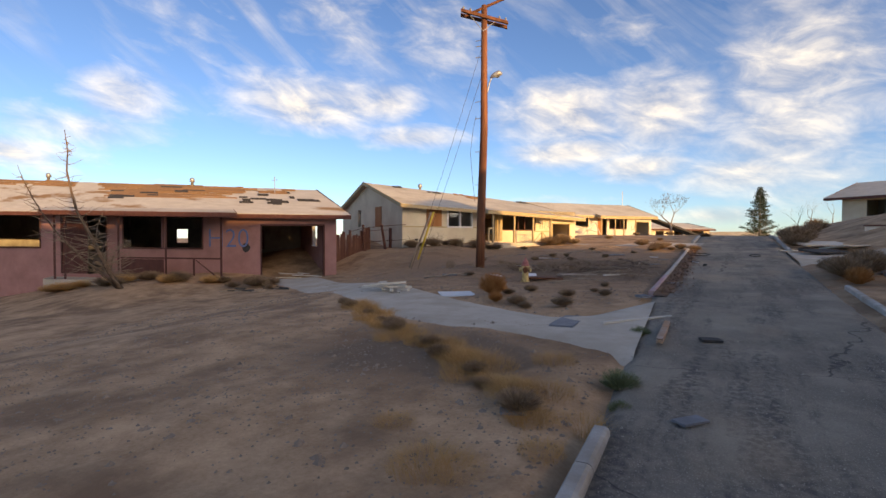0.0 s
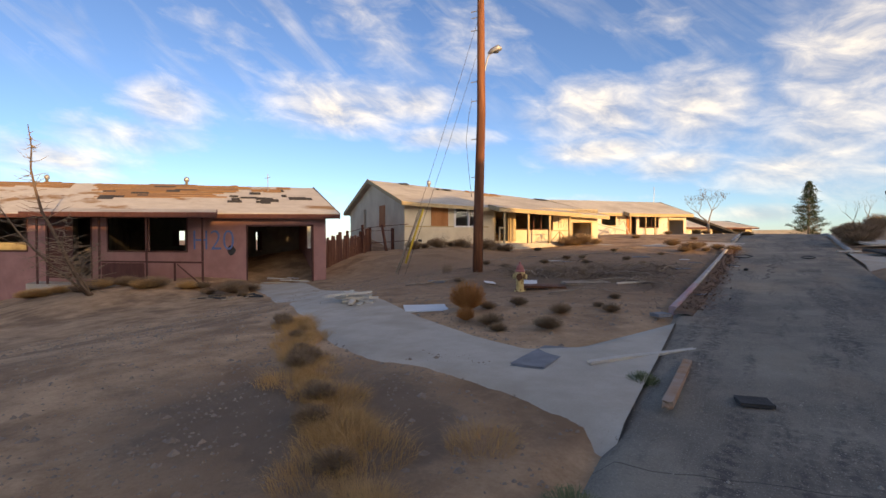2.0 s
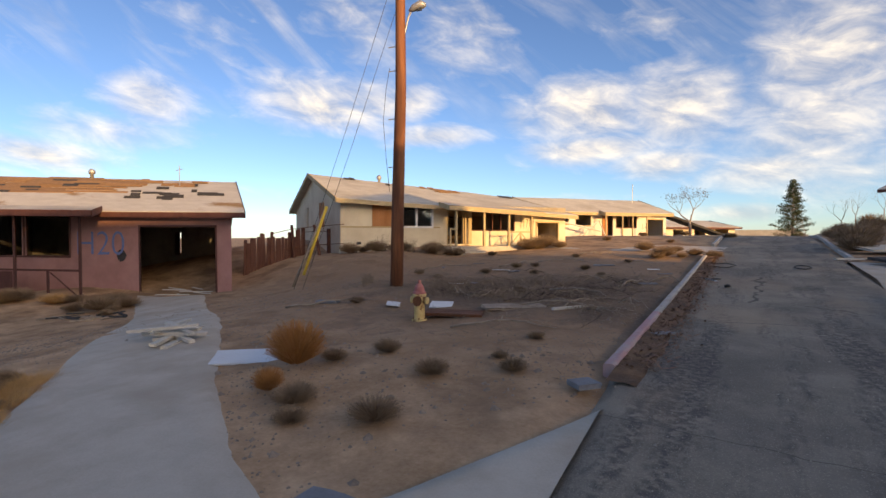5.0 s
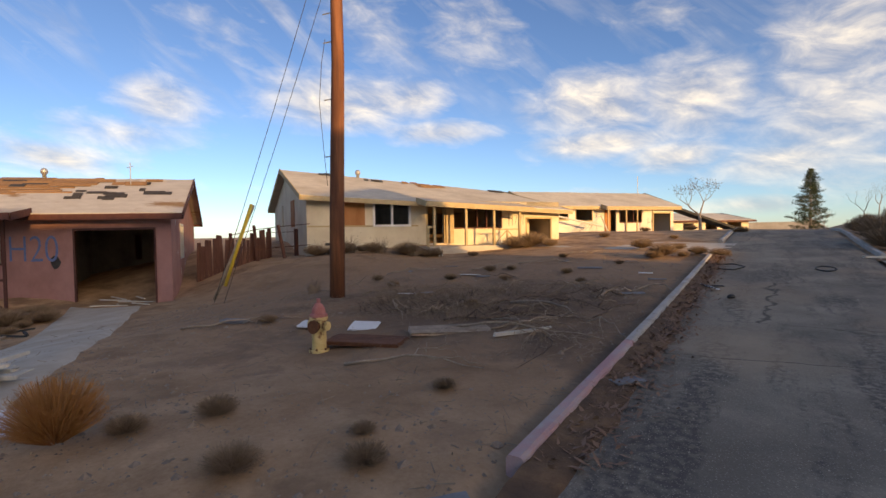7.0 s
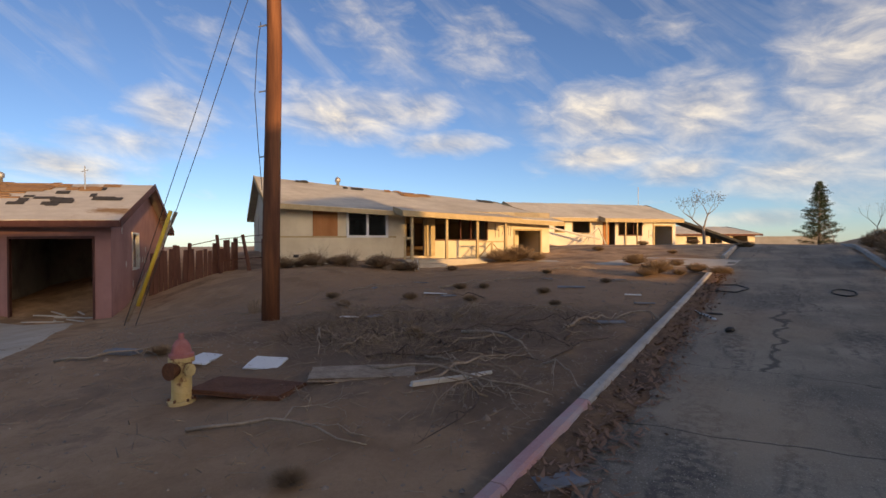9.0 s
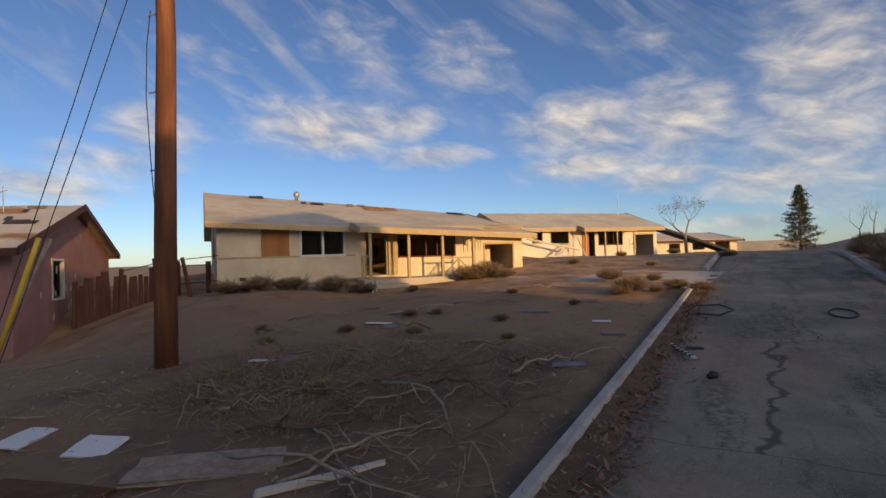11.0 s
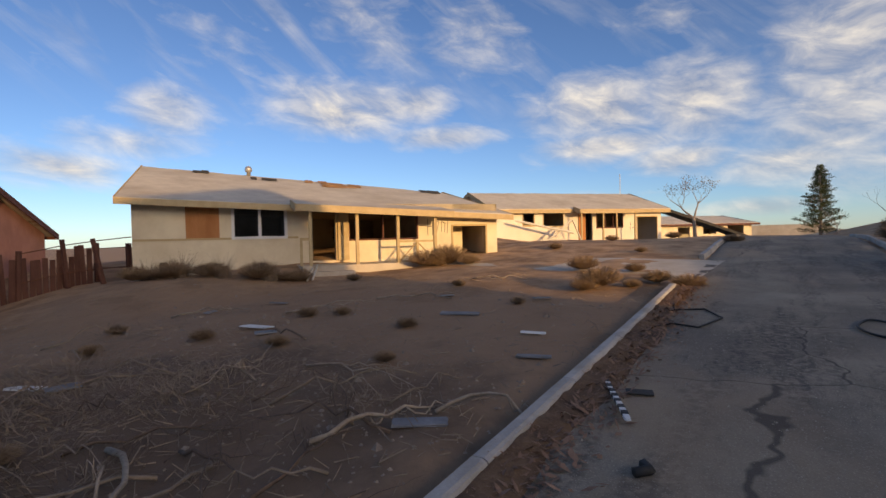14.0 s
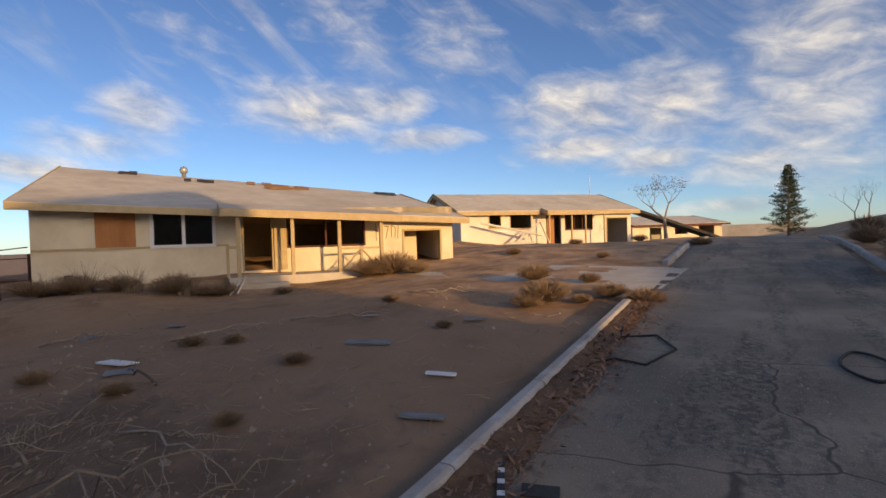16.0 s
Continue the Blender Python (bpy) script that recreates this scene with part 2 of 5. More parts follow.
INSIDE = mat("dingy_plaster", (0.40, 0.38, 0.33), (0.52, 0.49, 0.43), 1.0, 0.9, 0.2, 30, c3=(0.25, 0.22, 0.18), big=.8, cover=.4)
FLOORI = mat("dirty_floor", (0.12, 0.10, 0.085), (0.22, 0.19, 0.16), 2, 0.9, 0.4, 30)
BROWN = mat("brown_trim", (0.085, 0.035, 0.028), (0.13, 0.055, 0.042), 5, 0.75, 0.3, 60, stretch=(1, 1, .3))
TAN = mat("tan_trim", (0.42, 0.32, 0.17), (0.52, 0.40, 0.23), 5, 0.8, 0.3, 60)
PLY = mat("weathered_plywood", (0.36, 0.15, 0.055), (0.46, 0.21, 0.085), 3, 0.8, 0.3, 40, stretch=(1, 1, .25))
SHINGLE1 = mat("bleached_torn_shingle", (0.50, 0.46, 0.40), (0.62, 0.58, 0.51), 2.5, 0.9, 0.5, 30, c3=(0.30, 0.185, 0.09), big=.35, stretch=(.5, 1, 1.8), cover=.41, soft=.03)
SHINGLE2 = mat("bleached_shingle", (0.50, 0.46, 0.39), (0.62, 0.57, 0.48), 2.5, 0.9, 0.5, 30, c3=(0.42, 0.37, 0.30), big=.5, cover=.42)
SHEATH = mat("bare_roof_boards", (0.24, 0.135, 0.06), (0.36, 0.21, 0.10), 6, 0.85, 0.4, 40)
TARPAPER = mat("black_tar_paper", (0.035, 0.033, 0.032), (0.07, 0.066, 0.062), 4, 0.85, 0.4, 40)
POLEWOOD = mat("creosoted_pole_wood", (0.14, 0.055, 0.028), (0.25, 0.105, 0.05), 6, 0.8, 0.5, 50, stretch=(1, 1, .08), c3=(0.07, 0.03, 0.02), big=3)
DEADWOOD = mat("grey_dead_wood", (0.24, 0.18, 0.13), (0.42, 0.34, 0.255), 8, 0.9, 0.4, 50)
TWIG = mat("dry_twigs", (0.2, 0.15, 0.105), (0.32, 0.245, 0.18), 8, 0.95, 0.2, 50)
LUMBER = mat("painted_lumber", (0.50, 0.47, 0.40), (0.62, 0.58, 0.50), 6, 0.8, 0.3, 50)
OLDPLANK = mat("brown_weathered_plank", (0.20, 0.115, 0.075), (0.30, 0.19, 0.13), 6, 0.85, 0.3, 50)
REDPLANK = mat("orange_brown_plank", (0.34, 0.19, 0.10), (0.46, 0.29, 0.18), 6, 0.85, 0.3, 50, c3=(0.42, 0.36, 0.31), big=1.6)
WHITEB = mat("white_board", (0.66, 0.67, 0.67), (0.76, 0.77, 0.76), 3, 0.6, 0.1, 30)
GREYB = mat("grey_slab", (0.16, 0.165, 0.175), (0.24, 0.245, 0.26), 4, 0.8, 0.3, 40)
BLACK = mat("black_rubber", (0.02, 0.02, 0.02), (0.04, 0.04, 0.04), 8, 0.6, 0.2, 60)
STRAW = mat("dry_straw_grass", (0.44, 0.255, 0.095), (0.60, 0.385, 0.17), 3, 0.9, 0, 30)
RUSTGRASS = mat("rusty_tumbleweed", (0.36, 0.16, 0.05), (0.46, 0.23, 0.085), 4, 0.9, 0, 30)
GREYBUSH = mat("grey_brown_brush", (0.21, 0.145, 0.09), (0.33, 0.235, 0.15), 3, 0.95, 0, 30)
GREENWEED = mat("sage_green_weed", (0.13, 0.155, 0.075), (0.20, 0.22, 0.11), 4, 0.9, 0, 30)
PINEG = mat("pine_needles", (0.030, 0.045, 0.020), (0.065, 0.085, 0.035), 1.2, 0.85, 0, 12)
LEAFB = mat("withered_leaves", (0.12, 0.09, 0.04), (0.19, 0.14, 0.07), 2, 0.9, 0, 12)
HYD_Y = mat("faded_yellow_paint", (0.55, 0.40, 0.15), (0.66, 0.52, 0.26), 9, 0.7, 0.3, 60, c3=(0.20, 0.085, 0.04), big=7, cover=.42, soft=.04)
HYD_R = mat("faded_red_paint", (0.36, 0.12, 0.11), (0.46, 0.20, 0.18), 9, 0.7, 0.3, 60)
RUST = mat("rusty_steel", (0.10, 0.04, 0.02), (0.19, 0.085, 0.045), 5, 0.8, 0.5, 40, metal=0.2)
STEEL = mat("dull_galvanised_steel", (0.36, 0.36, 0.36), (0.48, 0.48, 0.47), 5, 0.5, 0.2, 40, metal=0.6)
YELLOW = mat("yellow_guy_guard", (0.60, 0.40, 0.04), (0.70, 0.50, 0.08), 5, 0.6, 0.1, 40)
FENCEW = mat("dark_red_fence_board", (0.085, 0.035, 0.025), (0.15, 0.07, 0.05), 5, 0.85, 0.4, 50, stretch=(1, 1, .2))
ALU = mat("white_aluminium_frame", (0.66, 0.66, 0.65), (0.74, 0.74, 0.73), 5, 0.5, 0.1, 40)
BLUEPAINT = mat("blue_spray_paint", (0.10, 0.15, 0.34), (0.16, 0.22, 0.42), 9, 0.7, 0, 60)
DARKSPRAY = mat("black_spray_paint", (0.06, 0.06, 0.07), (0.12, 0.12, 0.13), 9, 0.7, 0, 60)
ROCK = mat("desert_stone", (0.19, 0.145, 0.11), (0.32, 0.25, 0.19), 6, 0.9, 0.5, 40)
DUFF = mat("rusty_leaf_mould", (0.13, 0.075, 0.042), (0.24, 0.145, 0.08), 7, 0.95, 0.9, 45, c3=(0.10, 0.065, 0.045), big=2.2, cover=.46)
ROADGRIT = mat("pale_grit", (0.22, 0.19, 0.15), (0.44, 0.39, 0.32), 30, 0.9, 0, 90)
DARKTWIG = mat("dark_dead_twigs", (0.09, 0.062, 0.045), (0.17, 0.12, 0.085), 8, 0.95, 0.2, 50)
BARK = mat("pale_bark", (0.22, 0.175, 0.14), (0.33, 0.27, 0.22), 5, 0.9, 0.4, 40)
PLAIN = mat("far_plain", (0.30, 0.20, 0.13), (0.40, 0.28, 0.19), .02, 0.95, 0, .1)
GLASS = bpy.data.materials.new("window_glass")
GLASS.use_nodes = True
GLASS.node_tree.nodes["Principled BSDF"].inputs["Transmission Weight"].default_value = 1.0
GLASS.node_tree.nodes["Principled BSDF"].inputs["Roughness"].default_value = 0.03


# ---- mesh helpers ----
def link(name, bm, material, parent=None, label="", smooth=False):
    me = bpy.data.meshes.new(name)
    bmesh.ops.recalc_face_normals(bm, faces=bm.faces)
    bm.to_mesh(me)
    bm.free()
    me.materials.append(material)
    if smooth:
        for p in me.polygons:
            p.use_smooth = True
    ob = new(name, me)
    if parent is not None:
        ob.parent = parent
    if label:
        ob["label"] = label
    return ob


part = link


def thing(name, loc, label, category, group="", kind="", rz=0.0):
    e = new(name)
    e.empty_display_size = 0.2
    e.location = loc
    e.rotation_euler = (0, 0, rz)
    return tagged(e, label, category, group, kind)


def add_box(bm, lo, hi, fn=None):
    fn = fn or (lambda s, d, z: (s, d, z))
    c = [(x, y, z) for x in (lo[0], hi[0]) for y in (lo[1], hi[1]) for z in (lo[2], hi[2])]
    v = [bm.verts.new(fn(*p)) for p in c]
    for f in ((0, 1, 3, 2), (4, 6, 7, 5), (0, 4, 5, 1), (2, 3, 7, 6), (0, 2, 6, 4), (1, 5, 7, 3)):
        bm.faces.new([v[i] for i in f])
    return v


def add_tube(bm, pts, radii, sides=6):
    rings = []
    for i, p in enumerate(pts):
        p = Vector(p)
        a = Vector(pts[max(i - 1, 0)])
        b = Vector(pts[min(i + 1, len(pts) - 1)])
        ax = (b - a).normalized() if (b - a).length > 1e-6 else Vector((0, 0, 1))
        up = Vector((0, 0, 1)) if abs(ax.z) < 0.9 else Vector((1, 0, 0))
        u = ax.cross(up).normalized()
        w = ax.cross(u)
        r = radii[i] if isinstance(radii, (list, tuple)) else radii
        rings.append([bm.verts.new(p + u * (r * math.cos(6.2832 * k / sides)) + w * (r * math.sin(6.2832 * k / sides))) for k in range(sides)])
    for a, b in zip(rings, rings[1:]):
        for k in range(sides):
            bm.faces.new((a[k], a[(k + 1) % sides], b[(k + 1) % sides], b[k]))
    bm.faces.new(rings[0][::-1])
    bm.faces.new(rings[-1])


def add_lathe(bm, prof, sides=20, at=(0, 0, 0)):
    add_tube(bm, [(at[0], at[1], at[2] + z) for z, r in prof], [r for z, r in prof], sides)


def sstep(a, b, x):
    t = min(max((x - a) / (b - a), 0.0), 1.0)
    return t * t * (3 - 2 * t)


# ---- ground ----
def road_l(y):
    return -0.72 - 0.062 * min(max(y, 0), 12) + 0.012 * min(max(y - 22, 0), 60)


def road_r(y):
    return 1.75 + 0.02 * min(max(y, 0), 40)


def base_z(x, y):
    X, Y = min(max(x, -24), 5), min(max(y, -4), 32)
    z = .0349 + .02928 * X + .02535 * Y - .0014 * X * Y + .000765 * Y * Y - .0013 * X * X
    z += .75 * sstep(15.5, 21, Y) * sstep(9, 13, -x) - .35 * sstep(8, 13, -x) + .5 * sstep(16.5, 20.5, -x) * sstep(6, 11, y)
    z += .20 * sstep(31, 36, y) - .012 * max(y - 38, 0) * sstep(38, 60, y) * (1 if y < 120 else 120 / max(y, 1))
    z -= .10 * min(max(-24 - x, 0), 150) + .42 * sstep(34, 43, y) * sstep(2.6, 5, -x) * (1 - sstep(60, 80, y))
    z += 1.5 * sstep(3.0, 9, x) * sstep(16, 30, y) * (1 - .6 * sstep(60, 120, y))
    # unseen rise added in the east, shaped to shade the street and house walls
    u = y + .42 * (x - 17)
    main = (7.5 + .13 * min(max(u - 2.4, 0), 9) + .17 * min(max(2.4 - u, 0), 14)) * (1 - sstep(11.8, 15.8, u))
    z += max(main, 3.5 * (1 - sstep(25, 34, u))) * sstep(10, 19, x) * (1 - sstep(200, 400, x)) * sstep(-160, -60, y)
    return z


def gz(x, y):
    z = base_z(x, y)
    inroad = sstep(-.25, .0, x - road_l(y)) * sstep(-.25, .0, road_r(y) - x)
    rough = .05 * noise.noise((x * .45, y * .45, 0)) + .022 * noise.noise((x * 1.7, y * 1.7, 3)) + .01 * noise.noise((x * 4.5, y * 4.5, 7))
    if inroad >= 1:
        return z - .05
    return z + rough * (1 - inroad) - .05 * inroad + .02 * (1 - inroad)


def axis(dense_lo, dense_hi, step, far_lo, far_hi):
    a = list(np.arange(dense_lo, dense_hi + 1e-6, step))
    g, p = step, dense_hi
    while p < far_hi:
        g *= 1.25
        p += g
        a.append(p)
    g, p = step, dense_lo
    while p > far_lo:
        g *= 1.25
        p -= g
        a.insert(0, p)
    return a


def build_ground():
    xs = axis(-24, 5, .16, -3500, 3500)
    ys = axis(0, 32, .16, -1500, 3500)
    verts = [(x, y, gz(x, y)) for y in ys for x in xs]
    n = len(xs)
    faces = [(j * n + i, j * n + i + 1, (j + 1) * n + i + 1, (j + 1) * n + i) for j in range(len(ys) - 1) for i in range(n - 1)]
    me = bpy.data.meshes.new("ground")
    me.from_pydata(verts, [], faces)
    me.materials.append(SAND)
    for p in me.polygons:
        p.use_smooth = True
    return tagged(new("ground", me), "dry brown desert sand with scattered litter and darker patches", "ground", kind="structure")


build_ground()


def drape(name, left, right, material, lift, nx, seg=.3, label="", cat="", thick=.12):
    """A sheet between two edge lines, laid on the land, with a skirt."""
    def dense(line, k):
        out = []
        for i in range(k):
            t = i / (k - 1) * (len(line) - 1)
            a = min(int(t), len(line) - 2)
            f = t - a
            out.append((line[a][0] * (1 - f) + line[a + 1][0] * f, line[a][1] * (1 - f) + line[a + 1][1] * f))
        return out
    length = sum(math.dist(a, b) for a, b in zip(left, left[1:]))
    k = max(int(length / seg), 4)
    L, R = dense(left, k), dense(right, k)
    bm = bmesh.new()
    rows = []
    for (ax, ay), (bx, by) in zip(L, R):
        row = []
        for i in range(nx + 1):
            f = i / nx
            e = .05 * noise.noise((ax * 2 + f * 9, ay * 2, 1)) if i in (0, nx) else 0
            x, y = ax * (1 - f) + bx * f + e, ay * (1 - f) + by * f
            drop = thick if i in (0, nx) else 0
            row.append(bm.verts.new((x, y, base_z(x, y) + lift - drop + .006 * noise.noise((x * 2, y * 2, 5)))))
        rows.append(row)
    for a, b in zip(rows, rows[1:]):
        for i in range(nx):
            bm.faces.new((a[i], a[i + 1], b[i + 1], b[i]))
    return tagged(link(name, bm, material, smooth=True), label, cat, kind="structure")


YR = [-14 + 2 * i for i in range(50)]
drape("road", [(road_l(y) - .05, y) for y in YR], [(road_r(y) + .05, y) for y in YR], ASPHALT, .03, 16, .4,
      "old grey cracked asphalt street running uphill", "road")
drape("driveway_1", [(-17.9, 14.3), (-13.4, 12.2), (-9.9, 9.95), (-7.4, 8.5), (-5.6, 7.45), (-4.2, 6.75), (-3.1, 6.7), (-2.1, 6.45), (-.98, 5.8)],
      [(-15.0, 15.4), (-12.0, 13.6), (-9.0, 12.0), (-6.86, 10.7), (-5.0, 9.4), (-3.4, 8.5), (-2.5, 8.1), (-1.95, 8.5), (-1.24, 10.6)], CONCRETE, .06, 10, .25,
      "pale grey concrete driveway edged with sand and weeds", "driveway")
drape("driveway_2", [(-1.15, 25.1), (-4.5, 25.8), (-8.3, 26.9)], [(-.85, 28.7), (-3.8, 28.9), (-6.6, 28.5)], CONCRETE, .03, 8, .3,
      "concrete driveway partly covered by sand", "driveway")
drape("driveway_3", [(2.1, 19.0), (4.5, 18.5), (6.5, 18.4)], [(2.15, 24.5), (4.5, 24.5), (6.6, 24.6)], CONCRETE, .06, 6, .3,
      "grey concrete driveway apron with rubble on it", "driveway")


def kerb(y0, y1, xf, material, label, red_to=None):
    e = thing("kerb", (xf(y0), y0, base_z(xf(y0), y0)), label, "kerb", "street kerbs", "structure")
    y = y0
    while y < y1 - .05:
        ye = min(y + 1.52, y1)
        bm = bmesh.new()
        k = 4
        prof = [(-.06, -.1), (-.06, .075), (-.045, .097), (.03, .1), (.055, .088), (.066, .065), (.078, -.1)]
        rows = []
        for i in range(k + 1):
            yy = y + (ye - .012 - y) * i / k
            x = xf(yy)
            rows.append([bm.verts.new((x + px - e.location.x, yy - e.location.y, base_z(x, yy) + pz - e.location.z + .003 * noise.noise((yy * 3, px * 9, 2)))) for px, pz in prof])
        for a, b in zip(rows, rows[1:]):
            for i in range(len(prof) - 1):
                bm.faces.new((a[i], a[i + 1], b[i + 1], b[i]))
        bm.faces.new(rows[0])
        bm.faces.new(rows[-1][::-1])
        link("kerb_stone", bm, KERB_RED if red_to and y < red_to else material, e)
        y = ye
    return e


kerb(11.3, 24.2, lambda y: -1.42, KERB, "concrete street kerb with faded red paint at one end", 14.2)
kerb(-6, 3.75, lambda y: -.76 - .03 * y, KERB, "worn concrete kerb ending at the driveway")
kerb(28.9, 40, lambda y: road_l(y) - .1 + .015 * (y - 28), KERB, "far concrete kerb below sandy lot")
kerb(24.8, 40, lambda y: road_r(y) + .12, KERB, "pale concrete kerb beneath a dirt bank")
kerb(-6, 13.5, lambda y: road_r(y) + .25, KERB, "pale concrete kerb beneath a dirt bank")


# ---- houses ----
def wall_cells(bm, a0, a1, z0, zt, holes, d0, d1, fn):
    """A wall along a from a0 to a1 with holes (a, a, z, z) cut through; zt(a) is its top."""
    A = sorted({a0, a1, *[h[0] for h in holes], *[h[1] for h in holes]})
    Zs = sorted({z0, *[h[2] for h in holes if h[2] > z0], *[h[3] for h in holes if h[3] > z0]})
    for lo, hi in zip(A, A[1:]):
        mid = (lo + hi) / 2
        for i, zl in enumerate(Zs):
            zh = Zs[i + 1] if i + 1 < len(Zs) else None
            zm = (zl + zh) / 2 if zh else zl + .01
            if any(h[0] <= mid <= h[1] and h[2] <= zm < h[3] for h in holes):
                continue
            add_box(bm, (lo, d0, 0), (hi, d1, 1), lambda a, d, k, zl=zl, zh=zh: fn(a, d, zl if k == 0 else (zt(a) if zh is None else zh)))
    bmesh.ops.remove_doubles(bm, verts=bm.verts[:], dist=.0005)
    bm.verts.index_update()
    count = {}
    for f in bm.faces:
        count.setdefault(frozenset(v.index for v in f.verts), []).append(f)
    bmesh.ops.delete(bm, geom=[f for g in count.values() if len(g) > 1 for f in g], context="FACES_ONLY")


def house(name, p0, df, ds, fz, label, s0, s1, depth, eave, ridge, ridge_d, holes, m, side_holes=(), far_holes=(), back_holes=(), ov=.55, ovs=.45, door_s=(), rooms=()):
    """A single-storey gabled house. s runs along its front, d into it; eave(s) and ridge(s) are heights."""
    h = thing(name, (p0[0], p0[1], fz), label, "house")

    def fn(s, d, z):
        return (s * df[0] + d * ds[0], s * df[1] + d * ds[1], z - fz)
    T = .15
    bm = bmesh.new()
    wall_cells(bm, s0, s1, fz - 1.6, lambda a: eave(a) + .02, holes, 0, T, fn)
    front = part("front_wall", bm, m["wall"], h)
    bm = bmesh.new()
    wall_cells(bm, s0, s1, fz - .8, lambda a: eave(a) + .02, back_holes, depth - T, depth, fn)
    part("back_wall", bm, m["wall"], h)
    for nm, sa, sb, hl in (("side_wall", s1 - T, s1, side_holes), ("side_wall", s0, s0 + T, far_holes)):
        bm = bmesh.new()

        def gt(a, sa=sa):
            e, r = eave(sa), ridge(sa)
            return e + (r - e) * (1 - abs(a - ridge_d) / ridge_d) if abs(a - ridge_d) < ridge_d else e
        wall_cells(bm, T, depth - T, fz - .8, gt, list(hl) + [(ridge_d, ridge_d, -9, -9)], sa + .003, sb - .003, lambda a, d, z: fn(d, a, z))
        part(nm, bm, m["wall"], h)
    # floor and inner lining
    bm = bmesh.new()
    add_box(bm, (s0 + .2, .2, fz - .1), (s1 - .2, depth - .2, fz + .0), fn)
    part("floor_slab", bm, FLOORI, h)
    for rs in rooms:
        bm = bmesh.new()
        add_box(bm, (rs - .05, T + .01, fz), (rs + .05, depth - T - .01, eave(rs) - .05), fn)
        part("partition_wall", bm, INSIDE, h)
    bm = bmesh.new()
    wall_cells(bm, s0 + T, s1 - T, fz, lambda a: eave(a) - .06, [(q[0], q[1], q[2], q[3]) for q in back_holes], depth * .62, depth * .62 + .08, fn)
    part("inner_wall", bm, INSIDE, h)
    bm = bmesh.new()
    add_box(bm, (s0 + T, T, 0), (s1 - T, depth - T, 1), lambda s, d, k: fn(s, d, eave(s) - .05 + .06 * k))
    part("inner_ceiling", bm, INSIDE, h)
    # roof: two slopes with thickness
    for nm, da, db in (("roof_front_slope", -ov, ridge_d), ("roof_back_slope", depth + ov, ridge_d)):
        bm = bmesh.new()
        n, k = 40, 12

        def top(s, d):
            r0 = ridge_d if d <= ridge_d else depth - ridge_d
            f = (ridge_d - d) / ridge_d if d <= ridge_d else (d - ridge_d) / (depth - ridge_d)
            return ridge(s) + (eave(s) - ridge(s)) * f + .14
        grid = []
        for i in range(n + 1):
            s = s0 - ovs + (s1 - s0 + 2 * ovs) * i / n
            col = []
            for j in range(k + 1):
                d = da + (db - da) * j / k
                z = top(s, d) + .012 * noise.noise((s * 1.3, d * 1.3, 4)) - .03 * (1 + noise.noise((s * .4, 2, 2))) * (j / k) ** 2
                col.append((bm.verts.new(fn(s, d, z)), bm.verts.new(fn(s, d, z - .09))))
            grid.append(col)
        for i in range(n):
            for j in range(k):
                bm.faces.new((grid[i][j][0], grid[i + 1][j][0], grid[i + 1][j + 1][0], grid[i][j + 1][0]))
                bm.faces.new((grid[i][j][1], grid[i][j + 1][1], grid[i + 1][j + 1][1], grid[i + 1][j][1]))
            bm.faces.new((grid[i][0][0], grid[i][0][1], grid[i + 1][0][1], grid[i + 1][0][0]))
            bm.faces.new((grid[i][k][0], grid[i + 1][k][0], grid[i + 1][k][1], grid[i][k][1]))
        for i in (0, n):
            for j in range(k):
                bm.faces.new((grid[i][j][0], grid[i][j][1], grid[i][j + 1][1], grid[i][j + 1][0]))
        roof = part(nm, bm, m["roof"], h)
        # fascia along the eave, barge boards up the rake
        bm = bmesh.new()
        sg = -1 if da < 0 else 1
        add_box(bm, (s0 - ovs, 0, 0), (s1 + ovs, .035, 1), lambda s, d, q: fn(s, da + sg * (d + .003), eave(s) + (.115 if q else -.06) + (top(s, da) - .14 - eave(s))))
        part("fascia", bm, m["trim"], h)
        for se in (s0 - ovs - .038, s1 + ovs + .003):
            bm = bmesh.new()
            add_box(bm, (se, 0, 0), (se + .035, 1, 1), lambda s, d, q: fn(s, da + (db - da) * d, top(s, da + (db - da) * d) + (.01 if q else -.2)))
            part("barge_board", bm, m["trim"], h)
    return h, fn


def opening_frame(h, fn, s0, s1, z0, z1, material, w=.06, d0=-.03, d1=.12, sill=True, mull=(), nm="window_frame", label=""):
    bm = bmesh.new()
    add_box(bm, (s0, d0, z0), (s0 + w, d1, z1), fn)
    add_box(bm, (s1 - w, d0, z0), (s1, d1, z1), fn)
    add_box(bm, (s0 + w, d0, z1 - w), (s1 - w, d1, z1), fn)
    if sill:
        add_box(bm, (s0 + w, d0 - .02, z0), (s1 - w, d1, z0 + w), fn)
    for q in mull:
        add_box(bm, (q - w / 2, d0 + .01, z0 + w), (q + w / 2, d1 - .02, z1 - w), fn)
    return part(nm, bm, material, h, label)


def slab_part(h, fn, nm, s0, s1, d0, d1, z0, z1, material, label=""):
    bm = bmesh.new()
    add_box(bm, (s0, d0, z0), (s1, d1, z1), fn)
    return part(nm, bm, material, h, label)


def bar_part(h, fn, nm, a, b, r, material, sides=6):
    bm = bmesh.new()
    add_tube(bm, [fn(*a), fn(*b)], r, sides)
    return part(nm, bm, material, h)


